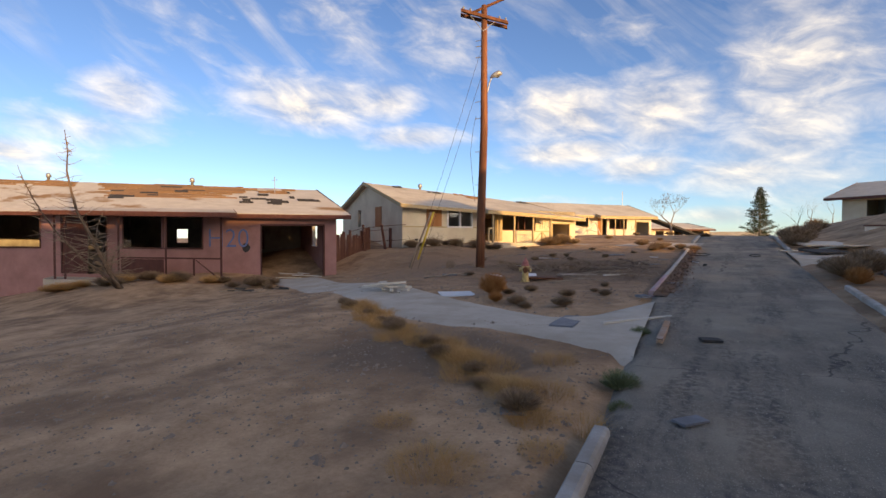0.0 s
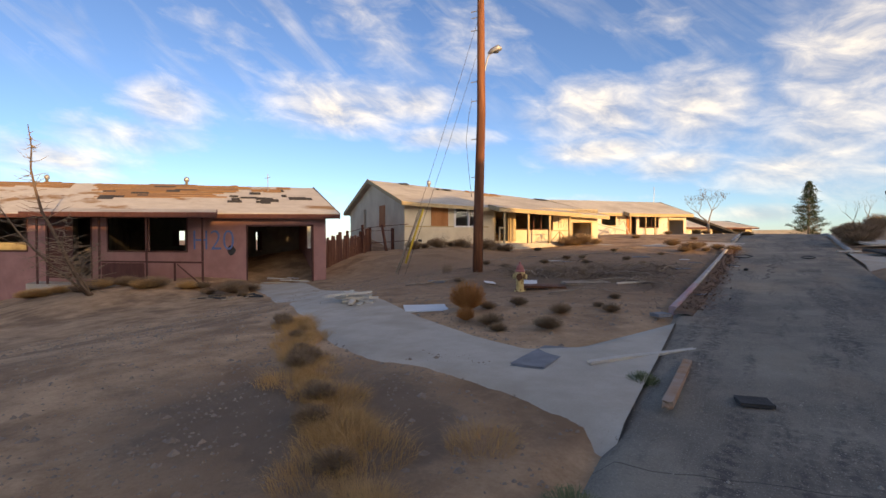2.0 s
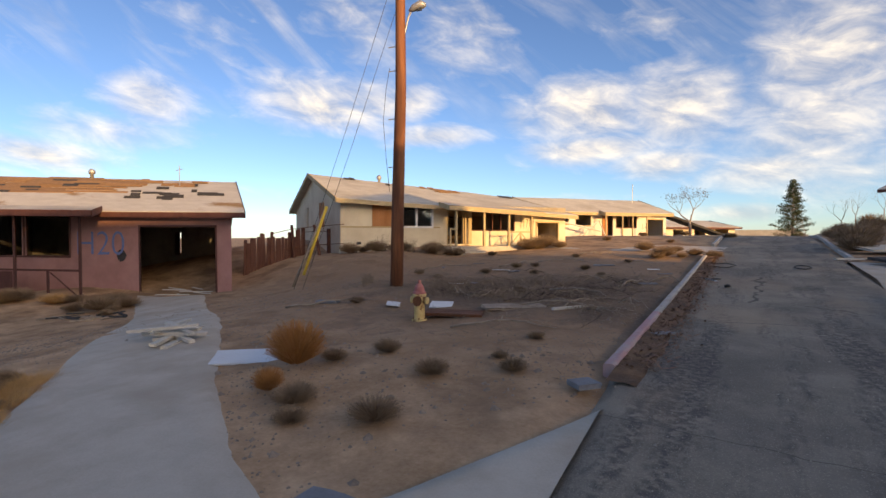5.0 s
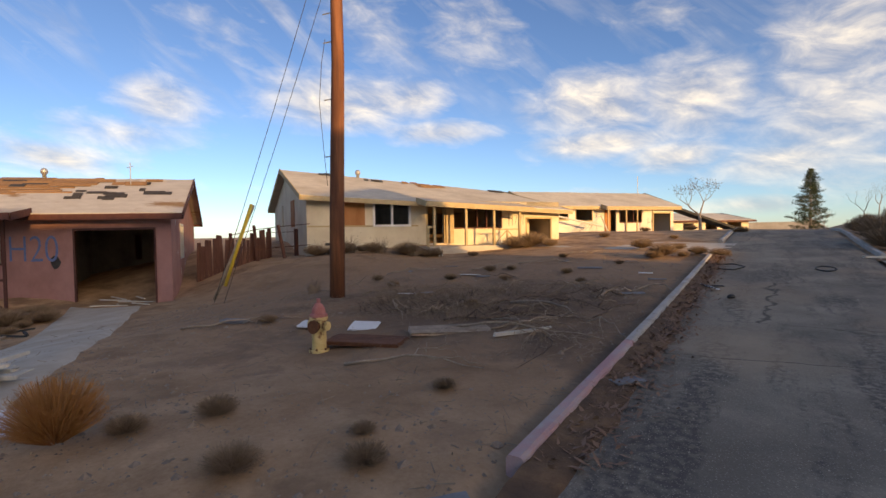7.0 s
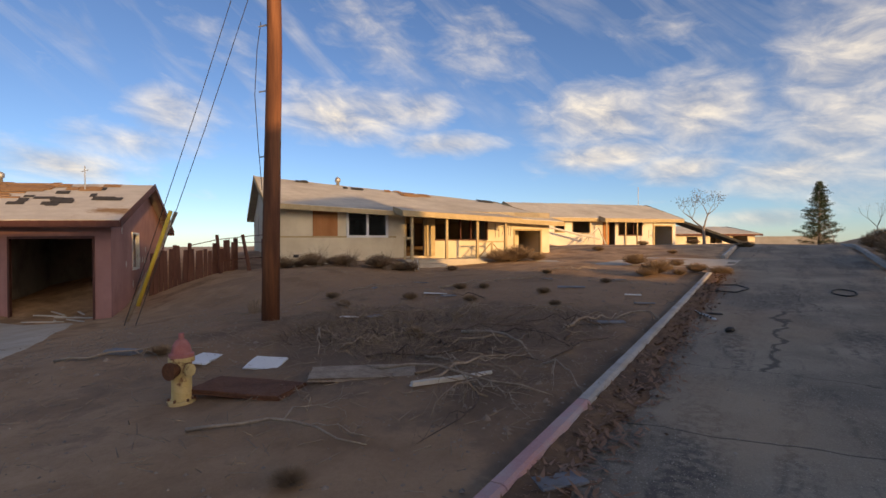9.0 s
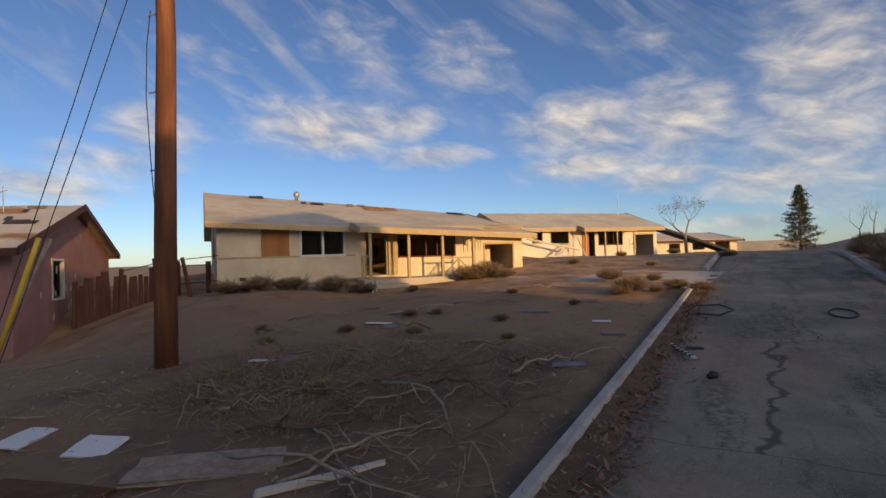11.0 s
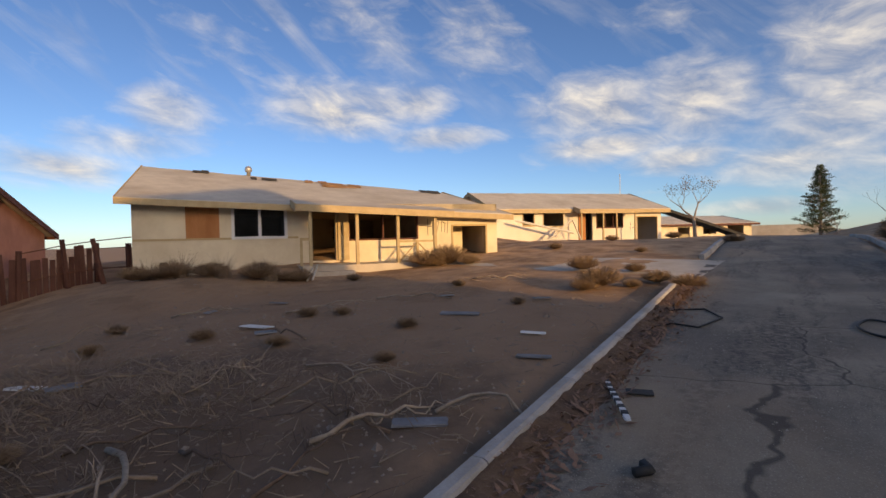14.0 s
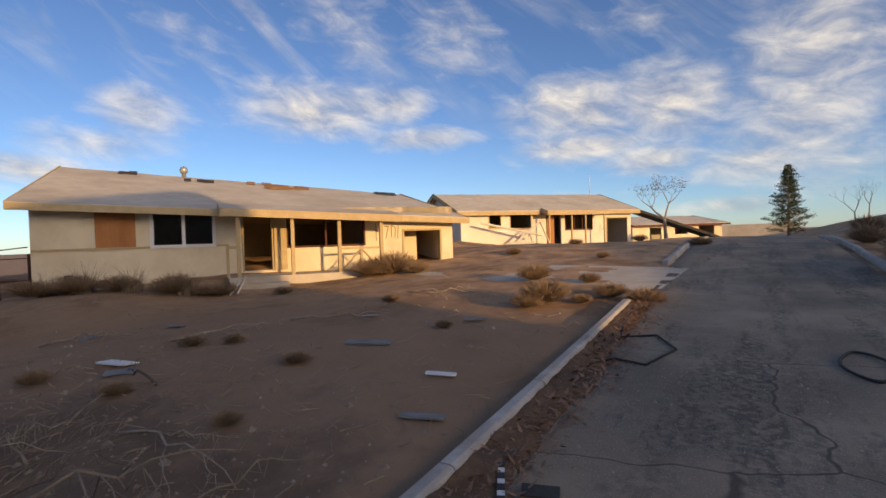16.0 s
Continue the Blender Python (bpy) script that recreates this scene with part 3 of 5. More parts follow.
def porch_roof(h, fn, s0, s1, d_in, d_out, zi, zo, m):
    bm = bmesh.new()
    add_box(bm, (s0, 0, 0), (s1, 1, 1), lambda s, d, q: fn(s, d_out + (d_in - d_out) * d, zo(s) + (zi(s) - zo(s)) * d + (.1 if q else .01)))
    part("porch_roof", bm, m["roof"], h)
    bm = bmesh.new()
    add_box(bm, (s0, d_out - .04, 0), (s1, d_out - .003, 1), lambda s, d, q: fn(s, d, zo(s) + (.1 if q else -.1)))
    part("porch_fascia", bm, m["trim"], h)
    for se in (s0 - .035, s1 + .003):
        bm = bmesh.new()
        add_box(bm, (se, 0, 0), (se + .03, 1, 1), lambda s, d, q: fn(s, d_out + (d_in - d_out) * d, zo(s) + (zi(s) - zo(s)) * d + (.1 if q else -.12)))
        part("porch_side_trim", bm, m["trim"], h)


def roof_vent(h, fn, s, d, z, r=.11):
    bm = bmesh.new()
    x, y, zz = fn(s, d, z)
    add_lathe(bm, [(-.25, r * .7), (.12, r * .7), (.13, r * 1.15), (.25, r * 1.25), (.33, r * .9), (.37, r * .2)], 14, (x, y, zz))
    part("roof_vent", bm, STEEL, h, "dull metal turbine vent", True)


def torn_patches(h, fn, spots, top, seed, material):
    rnd = random.Random(seed)
    for s, d, ln, wd in spots:
        for i in range(rnd.randint(3, 6)):
            bm = bmesh.new()
            a, b = s + rnd.uniform(-ln, ln), d + rnd.uniform(-wd, wd)
            l2, w2 = rnd.uniform(.3, .9) * ln, rnd.uniform(.12, .3)
            lift = rnd.uniform(.01, .06)
            add_box(bm, (a, b, 0), (a + l2, b + w2, 1), lambda q, e, k: fn(q, e, top(q, e) + (.012 if k else -.004) + lift * (e > b)))
            part("shingle_strip", bm, material, h)


# House with pink walls
E1 = lambda s: 2.62 - .016 * s
R1 = lambda s: 4.10 - .042 * s
DF1, DS1 = (.929, .370), (-.951, .594)
h1, f1 = house("house", (-15.43, 15.83), DF1, DS1, -.27, "abandoned pink stucco house with torn shingle roof and open garage", -27.5, .62, 10.0, E1, R1, 5.0,
               [(-2.92, 0.02, -.27, 2.12), (-9.95, -7.95, 1.07, 2.55), (-7.75, -5.86, 1.07, 2.55), (-13.3, -10.85, -.2, 2.6), (-18.5, -14.5, 1.07, 2.72)],
               {"wall": PINK, "roof": SHINGLE1, "trim": BROWN}, side_holes=[(2.7, 3.7, 1.15, 2.3)], back_holes=[(-2.1, -1.75, .9, 2.0), (-7.4, -6.6, 1.2, 2.1), (-11.9, -11.2, .2, 1.9)], rooms=(-4.5, -10.4, -14))
opening_frame(h1, f1, -2.98, .08, -.27, 2.18, BROWN, .07, sill=False, nm="garage_door_frame")
opening_frame(h1, f1, -10.0, -5.8, 1.02, 2.6, BROWN, .07, mull=(-7.85,))
opening_frame(h1, f1, -13.35, -10.8, -.2, 2.65, BROWN, .08, sill=False, nm="door_frame", mull=(-11.9,))
opening_frame(h1, f1, -18.55, -14.45, 1.0, 2.78, BROWN, .08)
slab_part(h1, f1, "door_panel", -13.25, -11.95, .02, .06, -.2, 2.6, BROWN, "dark brown door panel")
opening_frame(h1, lambda s, d, z: f1(d, s, z), 2.65, 3.75, 1.1, 2.35, ALU, .06, .5, .66)
porch_roof(h1, f1, -13.9, -4.35, -.45, -1.9, lambda s: E1(s) + .05, lambda s: E1(s) - .17, {"roof": SHINGLE2, "trim": BROWN})
for s in (-13.3, -12.75, -10.0, -7.65, -5.0):
    slab_part(h1, f1, "porch_post", s - .05, s + .05, -1.3, -1.2, -.5, E1(s) - .08, BROWN)
for s0, s1 in ((-7.6, -5.05), (-9.9, -7.7)):
    slab_part(h1, f1, "porch_rail", s0, s1, -1.28, -1.22, .62, .69, BROWN)
    slab_part(h1, f1, "porch_rail", s0, s1, -1.28, -1.22, -.28, -.21, BROWN)
slab_part(h1, f1, "porch_railing_panel", -9.9, -7.75, -1.26, -1.235, -.2, .6, BROWN, "dark red boarded railing panel")
slab_part(h1, f1, "porch_post", -6.35, -6.25, -1.28, -1.22, -.2, .62, BROWN)
bar_part(h1, f1, "porch_brace", (-6.2, -1.25, .58), (-5.1, -1.25, -.22), .03, BROWN, 4)
slab_part(h1, f1, "porch_step", -13.9, -4.5, -1.35, -.02, -1.9, -.36, CONCRETE)
TOP1 = lambda s, d: R1(s) + (E1(s) - R1(s)) * (5 - d) / 5 + .15
roof_vent(h1, f1, -6.3, 4.9, 4.55)
roof_vent(h1, f1, -15.6, 4.9, 4.95)
torn_patches(h1, f1, [(-1.2, 1.5, 1.0, .7), (-.6, 2.8, .6, .9), (-3.4, 3.0, 1.2, .9), (-7.5, 3.4, 1.5, .9), (-10, 2.3, 1.3, .8), (-3.0, 1.3, .9, .6)], TOP1, 5, TARPAPER)
torn_patches(h1, f1, [(-8, 4.0, 2.0, .5), (-11, 3.6, 2.2, .8), (-5, 3.8, 1.6, .7), (-15, 4.0, 1.5, .6), (-2.4, 3.8, 1.4, .6)], TOP1, 6, SHEATH)
def bare_deck(h, fn, s0, s1, lower, upper, top, seed, planks):
    """Roof boards laid bare in courses, where the shingles have blown off in a ragged line."""
    q = random.Random(seed)
    for d in np.arange(lower, upper, .16):
        s = s0 + q.uniform(0, 1.2) + (upper - d) * .3
        while s < s1 - (upper - d) * q.uniform(.6, 1.9):
            ln = q.uniform(1.2, 3.2)
            e = min(s + ln, s1)
            if q.random() < planks:
                bm = bmesh.new()
                add_box(bm, (s, d, 0), (e - .01, d + .15, 1), lambda a, b, k: fn(a, b, top(a, b) + (.014 if k else -.02)))
                part("roof_board", bm, SHEATH, h)
            s = e


bare_deck(h1, f1, -12.5, -3.2, 2.1, 4.85, TOP1, 3, .88)
bare_deck(h1, f1, -20.0, -13.6, 3.9, 4.85, TOP1, 4, .8)
bar_part(h1, f1, "roof_antenna", (-1.6, 3.6, 3.6), (-1.6, 3.6, 4.75), .018, STEEL)
bar_part(h1, f1, "roof_antenna_arm", (-1.75, 3.6, 4.55), (-1.45, 3.6, 4.6), .012, STEEL)
# hole punched in the wall, painted letters
bm = bmesh.new()
rnd = random.Random(2)
ring = [(-3.68 + (.17 + .05 * rnd.random()) * math.cos(a * .628), -.006, 1.13 + (.19 + .05 * rnd.random()) * math.sin(a * .628)) for a in range(10)]
bm.faces.new([bm.verts.new(f1(*p)) for p in ring])
part("wall_hole", bm, TARPAPER, h1, "ragged dark hole broken in stucco")
txt = bpy.data.curves.new("graffiti", "FONT")
txt.body, txt.size, txt.extrude, txt.offset, txt.space_character = "H20", 1.22, .002, -.014, 1.0
tob = new("graffiti", txt)
tob.data.materials.append(BLUEPAINT)
tob.parent = h1
tob.location = f1(-5.62, -.008, 1.14)
tob.rotation_euler = (radians(90), 0, math.atan2(DF1[1], DF1[0]))
tob["label"] = "blue spray-painted letters H20"
rnd = random.Random(9)
for i in range(16):
    bm = bmesh.new()
    d, z = rnd.uniform(.8, 5.5), rnd.uniform(.4, 2.9)
    pts = [(.626, d + rnd.uniform(.04, .13) * math.cos(a), z + rnd.uniform(.06, .2) * math.sin(a)) for a in (0, .9, 1.8, 2.9, 3.8, 5.1)]
    bm.faces.new([bm.verts.new(f1(*p)) for p in pts])
    part("peeled_patch", bm, LUMBER, h1)

# Cream house
E2 = lambda s: 3.42 - .048 * s
R2 = lambda s: 4.93 - .075 * s
DF2, DS2 = (.60, .80), (-.86, .51)
h2, f2 = house("house", (-15.0, 21.2), DF2, DS2, 1.38, "abandoned cream stucco house with boarded window and long porch", .08, 11.45, 10.4, E2, R2, 5.2,
               [(1.5, 2.3, 2.28, 3.26), (2.75, 4.2, 2.25, 3.24), (5.0, 5.75, 1.45, 3.0), (6.2, 8.45, 2.12, 2.95), (9.75, 11.0, 1.27, 2.5)],
               {"wall": CREAM, "roof": SHINGLE2, "trim": TAN}, far_holes=[(3.0, 3.9, 2.3, 3.4), (6.6, 7.2, 2.3, 3.4)], back_holes=[(5.2, 5.5, 1.75, 2.2), (7.0, 7.6, 2.2, 2.7)], rooms=(4.7, 8.9), ovs=.3)
slab_part(h2, f2, "foundation", .02, 11.5, -.05, -.003, .55, 1.36, CREAM, "cream-painted concrete foundation")
slab_part(h2, f2, "siding_trim", .1, 4.6, -.035, -.003, 2.18, 2.24, TAN)
slab_part(h2, f2, "plywood_board", 1.45, 2.35, -.04, -.004, 2.24, 3.27, PLY, "weathered orange plywood over window")
slab_part(h2, lambda s, d, z: f2(d, s, z), "plywood_board", 2.95, 3.95, .05, .076, 2.25, 3.45, PLY, "weathered orange plywood over window")
opening_frame(h2, f2, 2.68, 4.28, 2.18, 3.31, ALU, .085, d0=-.05, mull=(3.48,), label="white aluminium sliding window frame")
for a, b in ((2.76, 3.45), (3.51, 4.2)):
    g = slab_part(h2, f2, "pane", a, b, .05, .056, 2.26, 3.23, GLASS)
    g.visible_shadow = False
opening_frame(h2, f2, 4.95, 5.8, 1.42, 3.05, TAN, .05, sill=False, nm="door_frame")
slab_part(h2, f2, "door_panel", 5.8, 6.15, -.12, -.06, 1.45, 2.95, TAN, "tan door leaf swung open")
opening_frame(h2, f2, 6.15, 8.5, 2.07, 3.0, BROWN, .05, mull=(7.3, 7.75))
opening_frame(h2, f2, 9.7, 11.05, 1.27, 2.55, TAN, .06, sill=False, nm="garage_door_frame")
slab_part(h2, f2, "garage_inner_wall", 9.78, 10.7, 1.2, 1.28, 1.3, 2.5, CREAM)
slab_part(h2, f2, "foundation_vent", .75, .95, -.06, -.051, 1.45, 1.56, TARPAPER)
porch_roof(h2, f2, 4.35, 9.1, -.5, -1.5, lambda s: E2(s) + .04, lambda s: E2(s) - .16, {"roof": SHINGLE2, "trim": TAN})
for s in (4.75, 6.1, 7.35, 8.55):
    slab_part(h2, f2, "porch_post", s - .045, s + .045, -1.35, -1.26, 1.0, E2(s) - .14, TAN)
slab_part(h2, f2, "porch_floor", 4.5, 8.7, -1.4, -.06, .7, 1.36, CONCRETE, "weathered concrete porch slab")
slab_part(h2, f2, "porch_step", 4.7, 5.9, -1.8, -1.405, .6, 1.2, CONCRETE)
slab_part(h2, f2, "porch_rail", 4.45, 4.75, -1.33, -1.28, 2.1, 2.18, TAN)
slab_part(h2, f2, "porch_post", 4.45, 4.52, -1.33, -1.28, 1.36, 2.1, TAN)
slab_part(h2, f2, "porch_rail", 7.4, 8.55, -1.33, -1.28, 1.36, 1.42, TAN)
slab_part(h2, f2, "porch_rail", 7.4, 8.55, -1.33, -1.28, 1.98, 2.04, TAN)
slab_part(h2, f2, "porch_post", 7.93, 8.0, -1.33, -1.28, 1.4, 2.0, TAN)
bar_part(h2, f2, "porch_brace", (7.4, -1.3, 1.4), (7.95, -1.3, 1.98), .025, TAN, 4)
bar_part(h2, f2, "porch_brace", (8.5, -1.3, 1.4), (7.98, -1.3, 1.98), .025, TAN, 4)
bar_part(h2, f2, "loose_board", (4.6, -2.3, 1.02), (4.9, -1.45, 1.38), .03, LUMBER, 4)
bar_part(h2, f2, "loose_board", (4.45, -2.4, 1.02), (4.75, -1.5, 1.3), .03, LUMBER, 4)
roof_vent(h2, f2, 3.5, 5.1, 4.78)
TOP2 = lambda s, d: R2(s) + (E2(s) - R2(s)) * (5.2 - d) / 5.2 + .15
torn_patches(h2, f2, [(6.0, 4.3, .8, .5), (7.2, 4.1, .9, .4), (6.6, 3.6, .6, .3)], TOP2, 7, SHEATH)
torn_patches(h2, f2, [(1.6, 4.6, .4, .2), (3.9, 4.2, .5, .2), (10.4, 4.5, .7, .2)], TOP2, 8, TARPAPER)

for i, (a, b, c, d) in enumerate(((8.85, 2.2, 8.85, 2.75), (8.85, 2.5, 9.0, 2.5), (9.02, 2.2, 9.02, 2.7), (9.12, 2.65, 9.25, 2.65), (9.25, 2.65, 9.16, 2.25), (9.35, 2.3, 9.35, 2.68), (9.35, 2.68, 9.48, 2.6), (9.48, 2.6, 9.46, 2.28), (9.55, 2.25, 9.58, 2.7))):
    bar_part(h2, f2, "spray_mark", (a, -.006, b), (c, -.006, d), .012, DARKSPRAY, 4)

# Third house, farther up the street
E3 = lambda s: 3.42
R3 = lambda s: 4.35
h3, f3 = house("house", (-5.99, 48.62), (.6216, .7833), (-.7833, .6216), 1.72, "abandoned pale stucco house with broken porch and empty windows", -14.5, .25, 9.0, E3, R3, 4.5,
               [(-2.1, -.15, 1.75, 3.05), (-12.3, -11.4, 2.7, 3.4), (-10.6, -8.9, 2.65, 3.4), (-7.6, -6.3, 1.75, 3.3), (-5.9, -3.5, 2.55, 3.35)],
               {"wall": WHITEST, "roof": SHINGLE2, "trim": TAN}, back_holes=[(-7.2, -6.9, 2.0, 2.4), (-1.6, -1.3, 2, 2.6)], rooms=(-8.2, -2.8))
h3.location.z, h3.scale = 1.47, (.788, .788, 1.268)
opening_frame(h3, f3, -2.15, -.1, 1.72, 3.1, TAN, .06, sill=False, nm="garage_door_frame")
opening_frame(h3, f3, -5.95, -3.45, 2.5, 3.38, BROWN, .06, mull=(-5.1, -4.4))
opening_frame(h3, f3, -10.65, -8.85, 2.6, 3.42, TAN, .06)
opening_frame(h3, f3, -12.35, -11.35, 2.65, 3.42, TAN, .06)
slab_part(h3, f3, "door_panel", -7.5, -6.9, .03, .07, 1.75, 3.25, PLY, "rust-brown door ajar")
porch_roof(h3, f3, -8.3, -3.0, -.5, -1.4, lambda s: 3.46, lambda s: 3.3, {"roof": SHINGLE2, "trim": TAN})
for s in (-8.1, -6.2, -5.0, -3.3):
    slab_part(h3, f3, "porch_post", s - .05, s + .05, -1.3, -1.2, 1.4, 3.22, TAN)
for a, b in (((-11.5, -1.4, 1.75), (-8.9, -1.2, 2.9)), ((-10.6, -1.6, 1.7), (-9.4, -.8, 2.5)), ((-13.5, -1.2, 2.9), (-9.0, -1.6, 2.3)), ((-8.9, -1.3, 2.9), (-8.2, -1.5, 1.8)), ((-6, -2.2, 1.75), (-3.4, -2.0, 1.85))):
    bar_part(h3, f3, "fallen_board", a, b, .055, LUMBER, 4)
slab_part(h3, f3, "fallen_panel", -11.6, -9.6, -1.6, -1.54, 1.6, 2.05, LUMBER)
for i, (a, b, c, d) in enumerate(((-2.75, 2.4, -2.75, 2.8), (-2.6, 2.5, -2.3, 2.6), (-2.4, 2.4, -2.25, 2.9))):
    bar_part(h3, f3, "spray_mark", (a, -.006, b), (c, -.006, d), .014, DARKSPRAY, 4)
bar_part(h3, f3, "roof_antenna", (-1.0, 3.5, 4.0), (-1.0, 3.5, 5.5), .03, STEEL)

# Fourth house beyond, and the pale one on the bank across the street
h4, f4 = house("house", (-1.6, 74.0), (.66, .75), (-.8, .6), 1.3, "distant low tan house with a long shingle roof", -11, 0, 8, lambda s: 2.9, lambda s: 3.75, 4.0,
               [(-9, -7.6, 1.4, 2.6), (-6, -4.4, 1.9, 2.7), (-3, -1, 1.4, 2.7)], {"wall": CREAM, "roof": SHINGLE2, "trim": BROWN})
h5, f5 = house("house", (7.4, 45.0), (.80, -.60), (.6, .8), 2.65, "pale house with dark eaves on the bank across the street", 0, 9, 7, lambda s: 4.75, lambda s: 5.9, 3.5,
               [(1.5, 2.6, 3.3, 4.4)], {"wall": CREAM, "roof": SHINGLE2, "trim": BROWN}, far_holes=[(1.5, 2.4, 2.8, 4.4)], ov=.7, ovs=.8)
wallt = thing("retaining_wall", (6.6, 29.6, 1.2), "pale plastered retaining wall on the bank", "wall")
bm = bmesh.new()
add_box(bm, (-.9, -.1, -.4), (4, .1, 1.05))
bmesh.ops.bevel(bm, geom=bm.edges[:], offset=.02, segments=1)
part("wall_block", bm, WHITEST, wallt)
bm = bmesh.new()
add_box(bm, (-.95, -.14, 1.05), (4.05, .14, 1.12))
part("wall_cap", bm, BROWN, wallt)


# ---- plants ----
def blades(name, material, n, height, spread, width, seed, lean=.6, dome=False):
    """Thin curved stems that fan out from the root, as one mesh."""
    rnd = random.Random(seed)
    V, F = [], []
    for _ in range(n):
        a, r = rnd.uniform(0, 6.283), spread * math.sqrt(rnd.random())
        x, y = r * math.cos(a), r * math.sin(a)
        if dome:
            ph, th = math.acos(rnd.uniform(-.25, 1)), rnd.uniform(0, 6.283)
            p1 = Vector((math.sin(ph) * math.cos(th) * spread, math.sin(ph) * math.sin(th) * spread, max(height * .5 + height * .52 * math.cos(ph), .01))) * rnd.uniform(.75, 1.05)
            p0 = p1 * .25 + Vector((0, 0, height * .05))
            p1z = p1 + Vector((rnd.uniform(-.4, .4), rnd.uniform(-.4, .4), rnd.uniform(-.3, .3))) * spread * .45
            ctrl = [p0, (p0 + p1) * .55, p1, p1z]
        else:
            h = height * rnd.uniform(.45, 1.05) * (1 - .5 * (r / spread) ** 2)
            l = lean * h * rnd.uniform(.1, 1)
            th = a + rnd.uniform(-1, 1)
            ctrl = [Vector((x, y, -.03)), Vector((x + .3 * l * math.cos(th), y + .3 * l * math.sin(th), h * .55)), Vector((x + l * math.cos(th), y + l * math.sin(th), h))]
        side = Vector((rnd.uniform(-1, 1), rnd.uniform(-1, 1), rnd.uniform(-.3, .3))).normalized()
        b = len(V)
        for i, p in enumerate(ctrl):
            w = width * (1 - .75 * i / (len(ctrl) - 1))
            V.extend([p - side * w, p + side * w])
        for i in range(len(ctrl) - 1):
            F.append((b + 2 * i, b + 2 * i + 1, b + 2 * i + 3, b + 2 * i + 2))
    me = bpy.data.meshes.new(name)
    me.from_pydata([tuple(v) for v in V], [], F)
    me.materials.append(material)
    return me


TUMBLE = [blades("tumbleweed", RUSTGRASS, 1500, .5, .30, .004, s, dome=True) for s in (1, 2)]
BRUSH = [blades("dry_brush", GREYBUSH, 1100, .42, .34, .005, s, dome=True) for s in (3, 4)]
GRASS = [blades("straw_grass", STRAW, 700, .30, .36, .004, s, .8) for s in (5, 6, 7)]
WEED = [blades("green_weed", GREENWEED, 900, .34, .30, .005, 8, dome=True)]
STALK = [blades("twiggy_shrub", TWIG, 160, .75, .22, .006, s, .7) for s in (9, 10)]
GRBR = [blades("golden_brush", STRAW, 1300, .40, .36, .004, s, dome=True) for s in (11, 12)]
WILD = [blades("dry_grass", STRAW, 620, .36, .46, .0026, s, 1.3) for s in (13, 14, 15)]
TANGLE = [blades("twig_tangle", s_mat, 260, .34, .75, .005, s, 2.4) for s_mat, s in ((DARKTWIG, 17), (TWIG, 18))]
prnd = random.Random(77)


def plant(meshes, x, y, sc, label, cat, group="", zs=1.0):
    me = prnd.choice(meshes)
    ob = new(me.name.split(".")[0], me)
    ob.location = (x, y, gz(x, y) - .01)
    k = sc * prnd.uniform(.9, 1.1)
    ob.rotation_euler = (0, 0, prnd.uniform(0, 6.28))
    ob.scale = (k, k, k * zs)
    return tagged(ob, label, cat, group)


for x, y, s in ((-4.55, 9.95, 1.15), (-4.2, 9.3, .55)):
    plant(TUMBLE, x, y, s, "round rust-orange tumbleweed beside the driveway", "tumbleweed", "tumbleweeds")
for x, y, s in ((-4.35, 10.35, .6), (-2.75, 9.2, .7), (-3.4, 8.9, .55), (-7.0, 13.6, .6), (-7.3, 27.0, 1.25), (-8.2, 26.8, .9), (-2.8, 23.6, .85), (-2.45, 26.0, .75), (-1.75, 24.6, .9), (-1.2, 24.5, 1.0), (-2.1, 24.2, .6),
                (-10.7, 23.2, 1.1), (-11.3, 22.8, .9), (-14.0, 21.6, 1.0), (-12.7, 22.0, 1.1), (-9.2, 24.2, .7), (-5.2, 18.8, .6), (-6.4, 20.3, .6), (-4.2, 20.2, .5), (-3.4, 22.1, .5), (-5.5, 23.6, .6), (-1.0, 33.5, 1.1), (-3.2, 36, 1), (-4.4, 15.9, .6), (-2.6, 12.3, .4), (-15.2, 12.6, .8), (-14.6, 12.2, .7), (-16.2, 12.9, .8), (-3.2, 30.2, .7), (-6.2, 31, .8), (-5.0, 33.8, .8), (-2.6, 11.2, .35)):
    plant(BRUSH, x, y, s * .9, "low grey-brown dry desert brush", "bush", "dry brush", .75)
for x, y, s in ((-13.1, 21.7, 1.1), (-12.0, 22.2, 1.0), (-14.4, 21.4, .9), (-11.0, 22.9, .9), (-9.5, 16.8, .7)):
    plant(STALK, x, y, s, "leafless twiggy shrub against the house wall", "shrub", "twiggy shrubs")
for x, y, s in ((-.95, 5.0, .7), (-1.1, 7.4, .55), (-.85, 4.4, .4)):
    plant(WEED, x, y, s, "sage-green weed growing at the road edge", "weed", "green weeds")
for x, y, s in ((-4.3, 6.0, .9), (-3.6, 5.6, .8), (-2.75, 5.0, 1.0), (-2.3, 4.8, 1.0), (-1.85, 4.75, 1.2), (-1.55, 4.4, .9), (-1.25, 4.1, .9), (-2.0, 3.0, 1.0), (-1.75, 2.9, .8), (-2.3, 3.2, .8), (-1.3, 3.3, .8), (-1.9, 5.4, .8), (-5.0, 6.6, .8)):
    plant(WILD, x + prnd.uniform(-.2, .2), y + prnd.uniform(-.25, .25), s * prnd.uniform(.4, .75), "straw-coloured dry grass clump", "grass clump", "dry grass clumps", .8)
